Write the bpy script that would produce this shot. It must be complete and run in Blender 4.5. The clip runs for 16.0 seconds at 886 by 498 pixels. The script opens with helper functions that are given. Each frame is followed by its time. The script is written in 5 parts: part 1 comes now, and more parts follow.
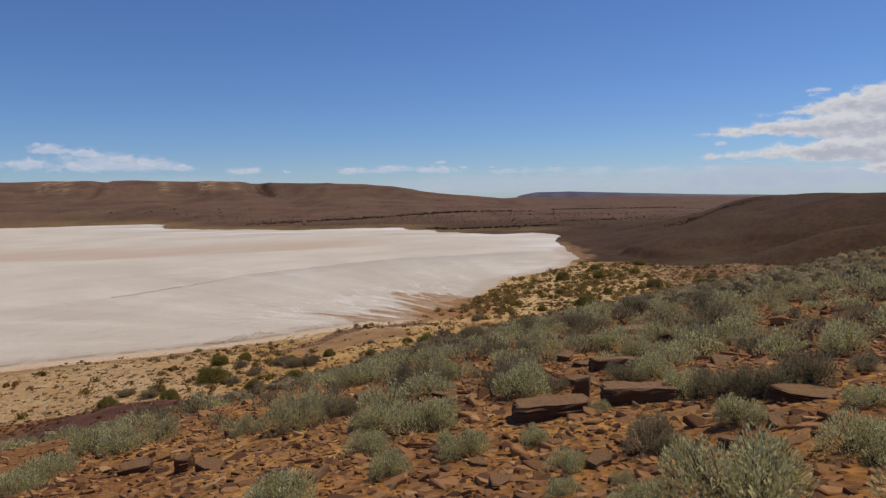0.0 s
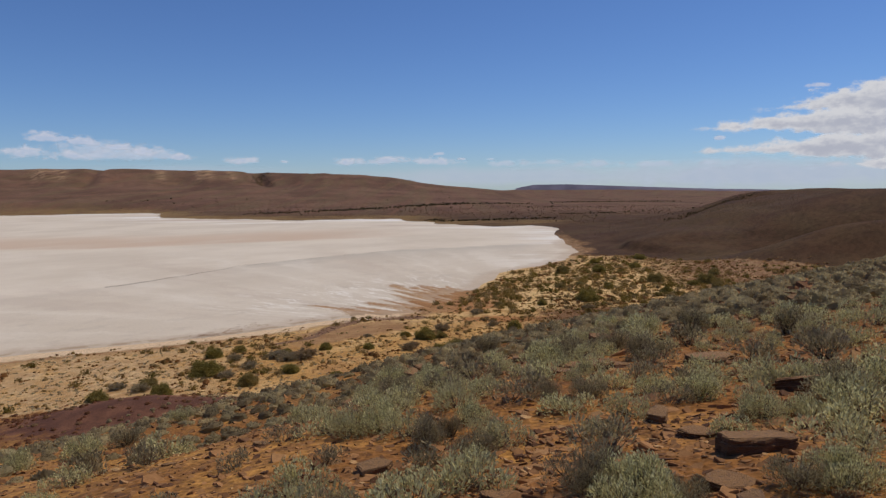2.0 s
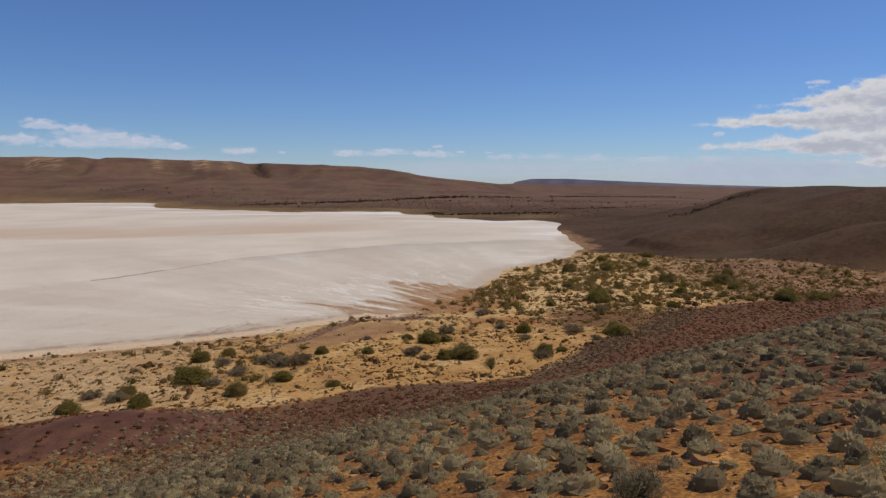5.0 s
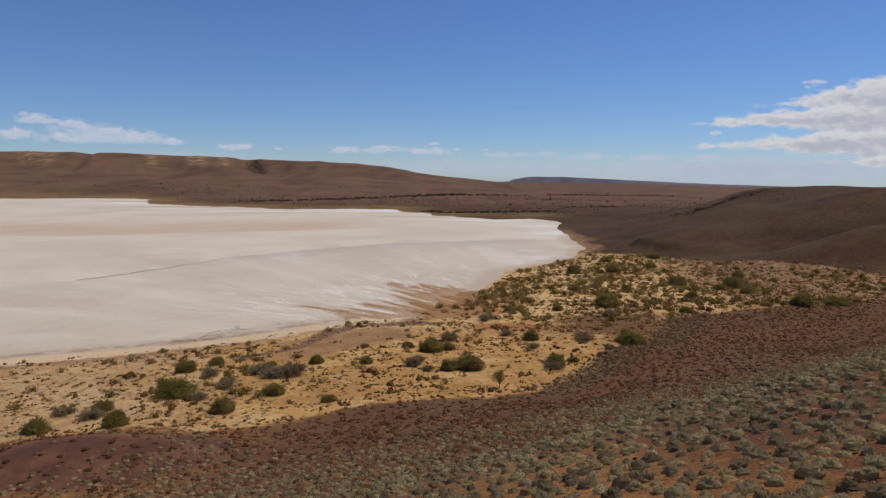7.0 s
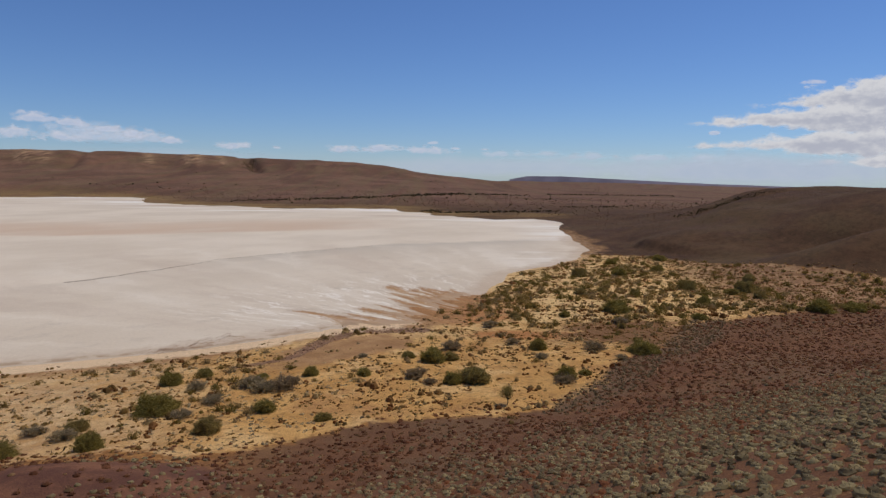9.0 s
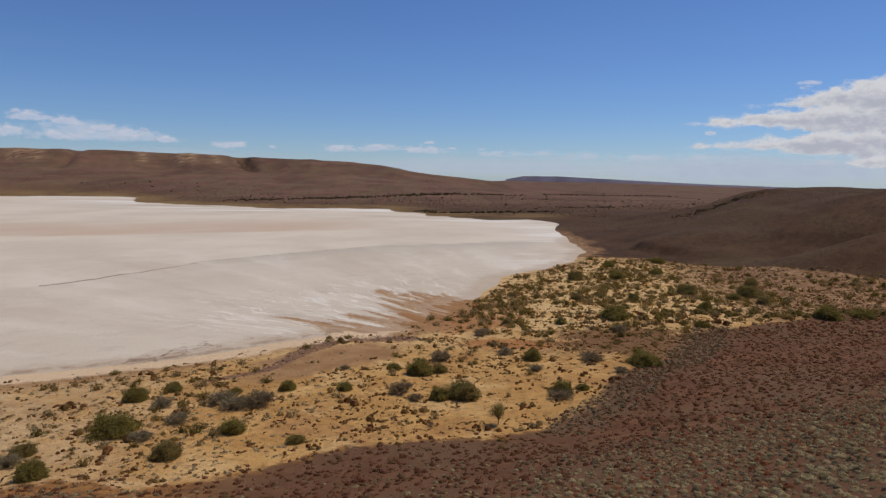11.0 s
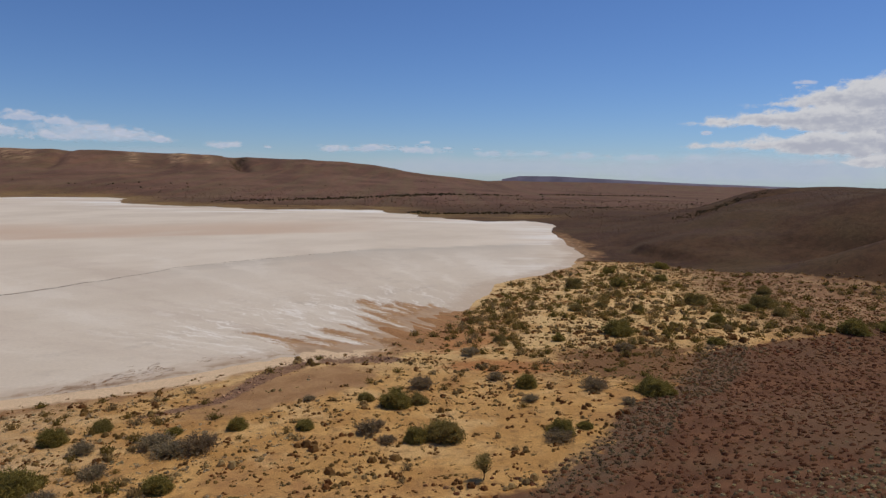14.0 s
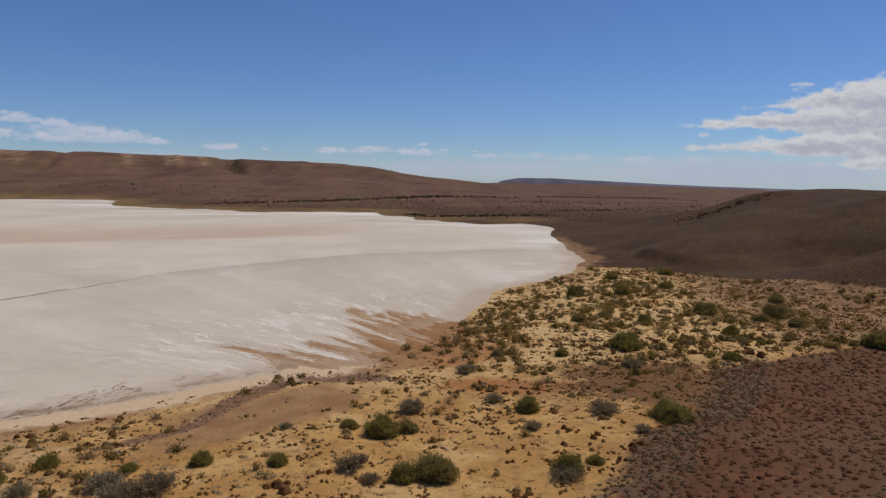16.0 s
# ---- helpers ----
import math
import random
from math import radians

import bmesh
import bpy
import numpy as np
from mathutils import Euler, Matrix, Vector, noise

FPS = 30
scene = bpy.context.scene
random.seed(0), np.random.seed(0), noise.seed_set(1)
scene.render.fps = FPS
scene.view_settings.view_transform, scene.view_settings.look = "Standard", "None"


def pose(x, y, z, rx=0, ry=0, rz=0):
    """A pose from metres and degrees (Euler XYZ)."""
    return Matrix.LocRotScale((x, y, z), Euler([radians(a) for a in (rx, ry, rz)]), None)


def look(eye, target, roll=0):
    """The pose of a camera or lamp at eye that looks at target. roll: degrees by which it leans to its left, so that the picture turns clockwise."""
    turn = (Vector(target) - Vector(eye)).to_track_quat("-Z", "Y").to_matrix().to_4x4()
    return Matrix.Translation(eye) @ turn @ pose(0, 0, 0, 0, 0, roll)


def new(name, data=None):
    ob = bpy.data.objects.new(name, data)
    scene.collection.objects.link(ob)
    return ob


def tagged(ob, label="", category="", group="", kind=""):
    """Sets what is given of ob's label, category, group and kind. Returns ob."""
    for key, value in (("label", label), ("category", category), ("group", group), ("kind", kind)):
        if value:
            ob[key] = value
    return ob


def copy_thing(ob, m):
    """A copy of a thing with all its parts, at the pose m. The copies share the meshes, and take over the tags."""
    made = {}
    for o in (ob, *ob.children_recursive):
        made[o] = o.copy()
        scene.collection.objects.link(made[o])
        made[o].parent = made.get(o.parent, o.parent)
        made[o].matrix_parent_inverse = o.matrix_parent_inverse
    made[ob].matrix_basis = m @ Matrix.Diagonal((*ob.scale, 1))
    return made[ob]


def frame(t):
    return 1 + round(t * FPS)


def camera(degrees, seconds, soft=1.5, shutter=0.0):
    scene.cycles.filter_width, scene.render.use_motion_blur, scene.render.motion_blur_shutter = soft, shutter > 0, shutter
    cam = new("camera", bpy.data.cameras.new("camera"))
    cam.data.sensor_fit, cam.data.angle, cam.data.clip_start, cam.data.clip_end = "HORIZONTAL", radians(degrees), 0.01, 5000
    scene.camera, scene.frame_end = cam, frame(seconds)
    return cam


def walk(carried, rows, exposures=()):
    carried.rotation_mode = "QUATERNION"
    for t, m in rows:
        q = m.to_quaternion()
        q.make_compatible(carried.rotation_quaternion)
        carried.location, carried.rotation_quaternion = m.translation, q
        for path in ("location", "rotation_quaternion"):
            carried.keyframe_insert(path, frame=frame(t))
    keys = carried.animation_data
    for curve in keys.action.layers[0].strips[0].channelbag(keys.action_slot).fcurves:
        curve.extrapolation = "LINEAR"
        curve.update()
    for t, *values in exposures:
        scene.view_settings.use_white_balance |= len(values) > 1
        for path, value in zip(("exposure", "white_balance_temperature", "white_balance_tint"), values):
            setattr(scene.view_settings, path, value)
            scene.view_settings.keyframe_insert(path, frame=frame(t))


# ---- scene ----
cam = camera(67.29, 16.0, 1.36)

# seconds, place in metres, heading to the right of north (+y), pitch and lean to the left in degrees
FLIGHT = [
    (0.0, -0.000, 0.000, 26.029, 0.000, -5.026, -1.170),
    (0.5, -0.042, 0.255, 26.042, 0.047, -5.182, -1.052),
    (1.0, -0.121, 0.729, 26.024, 0.165, -5.372, -0.908),
    (1.5, -0.210, 1.386, 25.997, 0.206, -5.578, -0.772),
    (2.0, -0.336, 2.169, 25.990, 0.214, -5.748, -0.601),
    (2.5, -0.482, 3.112, 25.979, 0.196, -5.882, -0.485),
    (3.0, -0.667, 4.165, 25.984, 0.188, -6.006, -0.369),
    (3.5, -0.859, 5.372, 25.953, 0.203, -6.109, -0.254),
    (4.0, -1.081, 6.683, 25.920, 0.264, -6.183, -0.099),
    (6.5, -2.387, 14.171, 25.889, 0.741, -6.548, 0.392),
    (7.0, -2.604, 15.688, 25.923, 0.809, -6.572, 0.472),
    (7.5, -2.812, 17.087, 25.941, 0.752, -6.612, 0.494),
    (8.0, -3.000, 18.458, 25.937, 0.850, -6.638, 0.508),
    (8.5, -3.115, 19.803, 25.958, 0.893, -6.641, 0.547),
    (9.0, -3.121, 21.162, 25.967, 0.945, -6.641, 0.620),
    (11.5, -1.561, 28.445, 25.933, 1.326, -6.664, 0.732),
    (12.0, -1.196, 30.253, 25.913, 1.375, -6.673, 0.708),
    (12.5, -0.851, 32.145, 25.903, 1.427, -6.682, 0.718),
    (13.0, -0.541, 34.135, 25.920, 1.480, -6.670, 0.743),
    (13.5, -0.239, 36.188, 25.913, 1.546, -6.675, 0.748),
    (14.0, 0.054, 38.263, 25.900, 1.588, -6.653, 0.692),
    (14.5, 0.282, 40.287, 25.895, 1.657, -6.616, 0.670),
    (15.0, 0.470, 42.170, 25.877, 1.684, -6.568, 0.659),
    (15.5, 0.636, 43.980, 25.857, 1.742, -6.528, 0.670),
    (16.0, 0.787, 45.730, 25.809, 1.795, -6.480, 0.689),
]


def flown(x, y, z, heading, pitch, lean):
    return pose(x, y, z, 90 + pitch, 0, -heading) @ pose(0, 0, 0, 0, 0, lean)


walk(cam, [(t, flown(*row)) for t, *row in FLIGHT], [(0.0, 0.0), (9.0, 0.0), (12.0, -0.05), (16.0, -0.11)])


# ---- light ----
SUN_HEADING, SUN_HEIGHT = 62.0, 60.0

world = bpy.data.worlds.new("desert_sky")
scene.world = world
world.use_nodes = True
wn = world.node_tree.nodes
sky = wn.new("ShaderNodeTexSky")
sky.sky_type, sky.sun_disc = "NISHITA", False
sky.sun_elevation, sky.sun_rotation = radians(SUN_HEIGHT), radians(SUN_HEADING)
sky.altitude, sky.air_density, sky.dust_density, sky.ozone_density = 150, 0.9, 0.0, 5.0
wn["Background"].inputs["Strength"].default_value = 0.067
tint = wn.new("ShaderNodeMix")
tint.data_type, tint.blend_type = "RGBA", "MULTIPLY"
tint.inputs[0].default_value, tint.inputs[7].default_value = 1.0, (0.80, 0.97, 1.30, 1)
world.node_tree.links.new(sky.outputs["Color"], tint.inputs[6])
world.node_tree.links.new(tint.outputs[2], wn["Background"].inputs["Color"])

sun_data = bpy.data.lights.new("sun", "SUN")
sun_data.energy, sun_data.angle, sun_data.color = 2.68, radians(0.53), (1.0, 0.895, 0.725)
sun = new("sun", sun_data)
_a, _e = radians(SUN_HEADING), radians(SUN_HEIGHT)
sun.matrix_world = look((300 * math.sin(_a) * math.cos(_e), 300 * math.cos(_a) * math.cos(_e), 300 * math.sin(_e)), (0, 0, 0))


# ---- materials ----
class Shade:
    """A node material with short names for the nodes that the surfaces here need."""

    def __init__(self, name, rough=0.9, spec=0.2):
        self.mat = bpy.data.materials.new(name)
        self.mat.use_nodes = True
        self.tree = self.mat.node_tree
        self.bsdf = self.tree.nodes["Principled BSDF"]
        self.bsdf.inputs["Roughness"].default_value = rough
        self.bsdf.inputs["Specular IOR Level"].default_value = spec
        self.place = self.tree.nodes.new("ShaderNodeTexCoord").outputs["Object"]

    def put(self, value, socket):
        if hasattr(value, "is_output"):
            self.tree.links.new(value, socket)
        else:
            socket.default_value = (*value, 1.0) if isinstance(value, tuple) and len(value) == 3 and socket.type == "RGBA" else value

    def stretch(self, scale, turn=0.0):
        """Coordinates turned by an angle, then stretched along the new axes."""
        vector = self.place
        for key, value in (("Rotation", (0, 0, turn)), ("Scale", scale)):
            n = self.tree.nodes.new("ShaderNodeMapping")
            n.inputs[key].default_value = value
            self.put(vector, n.inputs["Vector"])
            vector = n.outputs["Vector"]
        return vector

    def noise(self, size, detail=4.0, rough=0.55, vector=None):
        n = self.tree.nodes.new("ShaderNodeTexNoise")
        n.inputs["Scale"].default_value = 1.0 / size
        n.inputs["Detail"].default_value, n.inputs["Roughness"].default_value = detail, rough
        self.put(vector or self.place, n.inputs["Vector"])
        return n.outputs["Fac"]

    def cells(self, size, vector=None):
        n = self.tree.nodes.new("ShaderNodeTexVoronoi")
        n.inputs["Scale"].default_value = 1.0 / size
        self.put(vector or self.place, n.inputs["Vector"])
        return n.outputs["Distance"]

    def attr(self, name):
        n = self.tree.nodes.new("ShaderNodeAttribute")
        n.attribute_name = name
        return n.outputs["Fac"]

    def pair(self, a, b):
        n = self.tree.nodes.new("ShaderNodeCombineXYZ")
        self.put(a, n.inputs[0])
        self.put(b, n.inputs[1])
        return n.outputs[0]

    def each(self):
        return self.tree.nodes.new("ShaderNodeObjectInfo").outputs["Random"]

    def island(self):
        return self.tree.nodes.new("ShaderNodeNewGeometry").outputs["Random Per Island"]

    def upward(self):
        """1 where the true surface lies flat, 0 where it stands upright."""
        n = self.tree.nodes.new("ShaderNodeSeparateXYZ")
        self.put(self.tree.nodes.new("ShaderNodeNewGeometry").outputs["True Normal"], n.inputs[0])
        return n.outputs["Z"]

    def ramp(self, value, lo, hi):
        n = self.tree.nodes.new("ShaderNodeMapRange")
        n.interpolation_type = "SMOOTHSTEP"
        self.put(value, n.inputs["Value"])
        n.inputs["From Min"].default_value, n.inputs["From Max"].default_value = lo, hi
        return n.outputs["Result"]

    def math(self, kind, a, b=0.0):
        n = self.tree.nodes.new("ShaderNodeMath")
        n.operation = kind
        self.put(a, n.inputs[0])
        self.put(b, n.inputs[1])
        return n.outputs["Value"]

    def mix(self, fac, a, b, kind="MIX"):
        n = self.tree.nodes.new("ShaderNodeMix")
        n.data_type, n.blend_type = "RGBA", kind
        self.put(fac, n.inputs[0])
        self.put(a, n.inputs[6])
        self.put(b, n.inputs[7])
        return n.outputs[2]

    def scale(self, colour, lo, hi, value):
        """The colour made darker or lighter between lo and hi by a value from 0 to 1."""
        n = self.tree.nodes.new("ShaderNodeMapRange")
        self.put(value, n.inputs["Value"])
        n.inputs["From Min"].default_value, n.inputs["From Max"].default_value = 0.25, 0.75
        n.inputs["To Min"].default_value, n.inputs["To Max"].default_value = lo, hi
        v = self.tree.nodes.new("ShaderNodeVectorMath")
        v.operation = "SCALE"
        self.put(colour, v.inputs[0])
        self.put(n.outputs["Result"], v.inputs["Scale"])
        return v.outputs["Vector"]

    def done(self, colour, bump=None, strength=0.4, distance=0.05):
        self.put(colour, self.bsdf.inputs["Base Color"])
        if bump is not None:
            n = self.tree.nodes.new("ShaderNodeBump")
            n.inputs["Strength"].default_value, n.inputs["Distance"].default_value = strength, distance
            self.put(bump, n.inputs["Height"])
            self.put(n.outputs["Normal"], self.bsdf.inputs["Normal"])
        return self.mat

    def glowing_through(self, colour, share):
        """Thin leaves that let some of the light through."""
        shine = self.tree.nodes.new("ShaderNodeBsdfTranslucent")
        self.put(colour, shine.inputs["Color"])
        both = self.tree.nodes.new("ShaderNodeMixShader")
        both.inputs[0].default_value = share
        self.tree.links.new(self.bsdf.outputs[0], both.inputs[1])
        self.tree.links.new(shine.outputs[0], both.inputs[2])
        self.tree.links.new(both.outputs[0], self.tree.nodes["Material Output"].inputs["Surface"])
        return self.mat


def ground_material():
    s = Shade("desert_ground", 0.95, 0.1)
    fine, mid, wide = s.noise(0.12, 5), s.noise(1.3, 5), s.noise(11, 4)
    soil = s.mix(s.ramp(mid, 0.35, 0.7), (0.27, 0.118, 0.034), (0.47, 0.232, 0.062))
    soil = s.mix(s.ramp(wide, 0.56, 0.76), soil, (0.52, 0.28, 0.082))
    soil = s.mix(s.math("MULTIPLY", s.ramp(s.noise(0.3, 6, 0.7), 0.46, 0.61), 0.66), soil, (0.165, 0.076, 0.036))
    soil = s.mix(s.math("MULTIPLY", s.math("MULTIPLY", s.attr("stony"), s.ramp(s.noise(0.7, 6, 0.7), 0.32, 0.5)), 0.95), soil, (0.13, 0.055, 0.030))
    brown = s.mix(s.ramp(s.noise(2.6, 5), 0.35, 0.7), (0.12, 0.055, 0.028), (0.185, 0.088, 0.044))
    brown = s.mix(s.math("MULTIPLY", s.ramp(s.noise(13, 5, 0.6), 0.44, 0.64), 0.75), brown, (0.15, 0.09, 0.049))
    brown = s.mix(s.math("MULTIPLY", s.ramp(s.noise(45, 4), 0.42, 0.7), 0.6), brown, (0.13, 0.064, 0.034))
    # far ground paler and greyer: the haze of distance put into its colour
    brown = s.mix(s.attr("far"), brown, s.mix(s.ramp(s.noise(70, 5), 0.35, 0.65), (0.13, 0.068, 0.044), (0.21, 0.115, 0.074)))
    olive = s.mix(s.ramp(s.noise(11, 7, 0.7), 0.34, 0.68), (0.069, 0.037, 0.021), (0.114, 0.062, 0.033))
    olive = s.mix(s.math("MULTIPLY", s.ramp(s.noise(38, 4), 0.45, 0.62), 0.7), olive, (0.112, 0.072, 0.036))
    olive = s.mix(s.math("MULTIPLY", s.ramp(s.noise(24, 6, 0.65), 0.52, 0.66), 0.6), olive, (0.082, 0.044, 0.034))
    brown = s.mix(s.math("SUBTRACT", s.attr("scrubby"), s.attr("far")), brown, olive)
    speck = s.math("MULTIPLY", s.ramp(s.noise(1.7, 6, 0.75), 0.47, 0.58), s.math("MULTIPLY", s.attr("scrubby"), 0.4))
    brown = s.mix(speck, brown, (0.034, 0.025, 0.014))
    brown = s.mix(s.math("MULTIPLY", s.ramp(s.noise(7, 6, 0.7, s.pair(s.attr("along"), s.attr("up"))), 0.5, 0.64), s.math("MULTIPLY", s.attr("far"), 0.4)), brown, (0.085, 0.062, 0.036))
    face = s.pair(s.attr("along"), s.attr("up"))
    green = s.math("MULTIPLY", s.ramp(s.noise(26, 6, 0.62, face), 0.44, 0.62), s.math("MULTIPLY", s.attr("far"), 0.55))
    brown = s.mix(green, brown, (0.155, 0.108, 0.056))
    brown = s.mix(s.math("MULTIPLY", s.ramp(s.noise(17, 6, 0.65, face), 0.52, 0.68), s.math("MULTIPLY", s.attr("far"), 0.6)), brown, (0.20, 0.102, 0.058))
    colour = s.mix(s.attr("brown"), soil, brown)
    sand = s.mix(s.ramp(s.noise(4.0, 4), 0.35, 0.7), (0.45, 0.245, 0.08), (0.58, 0.345, 0.125))
    sand = s.mix(s.math("MULTIPLY", s.ramp(s.noise(9.0, 5), 0.52, 0.7), 0.75), sand, (0.34, 0.165, 0.065))
    sand = s.mix(s.math("MULTIPLY", s.ramp(s.noise(6.0, 4), 0.5, 0.66), 0.75), sand, (0.62, 0.405, 0.18))
    litter = s.math("MULTIPLY", s.ramp(s.noise(0.9, 6, 0.75), 0.5, 0.64), 0.6)
    sand = s.mix(litter, sand, (0.20, 0.115, 0.05))
    sand = s.mix(s.math("MULTIPLY", s.attr("bleached"), s.ramp(s.noise(5.0, 5, 0.6), 0.32, 0.55)), sand, (0.65, 0.45, 0.208))
    sand = s.mix(s.math("MULTIPLY", s.attr("ashen"), s.ramp(s.noise(3.2, 5, 0.6), 0.25, 0.55)), sand, s.mix(s.ramp(s.noise(1.4, 5, 0.65), 0.4, 0.62), (0.42, 0.275, 0.145), (0.56, 0.405, 0.235)))
    rust = s.ramp(s.math("ADD", s.attr("rust"), s.math("MULTIPLY", s.math("SUBTRACT", s.noise(2.2, 6, 0.65), 0.5), 1.3)), 0.42, 0.8)
    sand = s.mix(s.math("MULTIPLY", rust, 0.8), sand, (0.39, 0.165, 0.060))
    drab = s.math("MULTIPLY", s.ramp(s.math("ADD", s.noise(2.8, 6, 0.7), s.math("MULTIPLY", s.attr("drab"), 0.16)), 0.5, 0.68), s.attr("drab"))
    sand = s.mix(drab, sand, (0.20, 0.105, 0.048))
    edge = s.math("ADD", s.attr("sand"), s.math("MULTIPLY", s.math("SUBTRACT", s.noise(1.6, 5), 0.5), 1.1))
    colour = s.mix(s.ramp(edge, 0.38, 0.62), colour, sand)
    pink = s.mix(s.ramp(s.noise(3.0, 5), 0.4, 0.66), (0.25, 0.135, 0.07), (0.39, 0.24, 0.125))
    colour = s.mix(s.math("MULTIPLY", s.attr("pink"), s.ramp(edge, 0.38, 0.62)), colour, pink)
    mud = s.mix(s.ramp(s.noise(3.5, 5), 0.35, 0.68), (0.29, 0.158, 0.072), (0.39, 0.23, 0.108))
    mud_edge = s.math("ADD", s.attr("mud"), s.math("MULTIPLY", s.math("SUBTRACT", s.noise(2.5, 6, 0.65), 0.5), 1.2))
    colour = s.mix(s.ramp(mud_edge, 0.25, 0.85), colour, mud)
    fan = s.stretch((0.14, 1.0, 1.0), 0.86)
    wash = s.math("MULTIPLY", s.attr("wash"), s.ramp(s.noise(2.2, 6, 0.65, fan), 0.32, 0.6))
    colour = s.mix(wash, colour, (0.37, 0.19, 0.082))
    gravel_edge = s.math("ADD", s.attr("gravel"), s.math("MULTIPLY", s.math("SUBTRACT", s.noise(1.2, 5), 0.5), 0.9))
    colour = s.mix(s.ramp(gravel_edge, 0.35, 0.65), colour, s.mix(s.ramp(s.noise(3.2, 6, 0.65), 0.4, 0.66), (0.11, 0.05, 0.034), (0.195, 0.09, 0.052)))
    bench = s.math("ADD", s.attr("bench"), s.math("MULTIPLY", s.math("SUBTRACT", s.noise(1.0, 6, 0.7), 0.5), 1.0))
    colour = s.mix(s.math("MULTIPLY", s.ramp(bench, 0.35, 0.75), 0.9), colour, s.mix(s.ramp(s.noise(0.8, 5, 0.7), 0.4, 0.6), (0.15, 0.085, 0.055), (0.25, 0.145, 0.088)))
    # pale cliff patches, with the sun on their facets put into the colour
    pale = s.math("MULTIPLY", s.attr("pale"), s.ramp(s.noise(9, 6, 0.68, face), 0.42, 0.6))
    colour = s.mix(s.math("MULTIPLY", pale, 0.8), colour, (0.44, 0.285, 0.16))
    crust = s.math("ADD", s.attr("crust"), s.math("MULTIPLY", s.math("SUBTRACT", s.noise(1.5, 5), 0.5), 0.9))
    colour = s.mix(s.ramp(crust, 0.3, 0.75), colour, (0.66, 0.485, 0.305))
    colour = s.mix(s.math("MULTIPLY", s.attr("fringe"), s.ramp(s.noise(7, 5, 0.65, s.stretch((0.2, 1.0, 1.0))), 0.3, 0.6)), colour, (0.25, 0.16, 0.064))
    colour = s.mix(s.math("MULTIPLY", s.attr("grit"), s.ramp(s.noise(1.1, 6, 0.7), 0.36, 0.56)), colour, (0.15, 0.092, 0.054))
    stones = s.cells(0.07)
    colour = s.scale(s.scale(colour, 0.72, 1.25, fine), 0.8, 1.25, stones)
    height = s.math("ADD", s.math("MULTIPLY", fine, 0.5), s.math("ADD", s.math("MULTIPLY", stones, 0.4), s.math("MULTIPLY", mid, 0.25)))
    return s.done(colour, height, 0.7, 0.08)


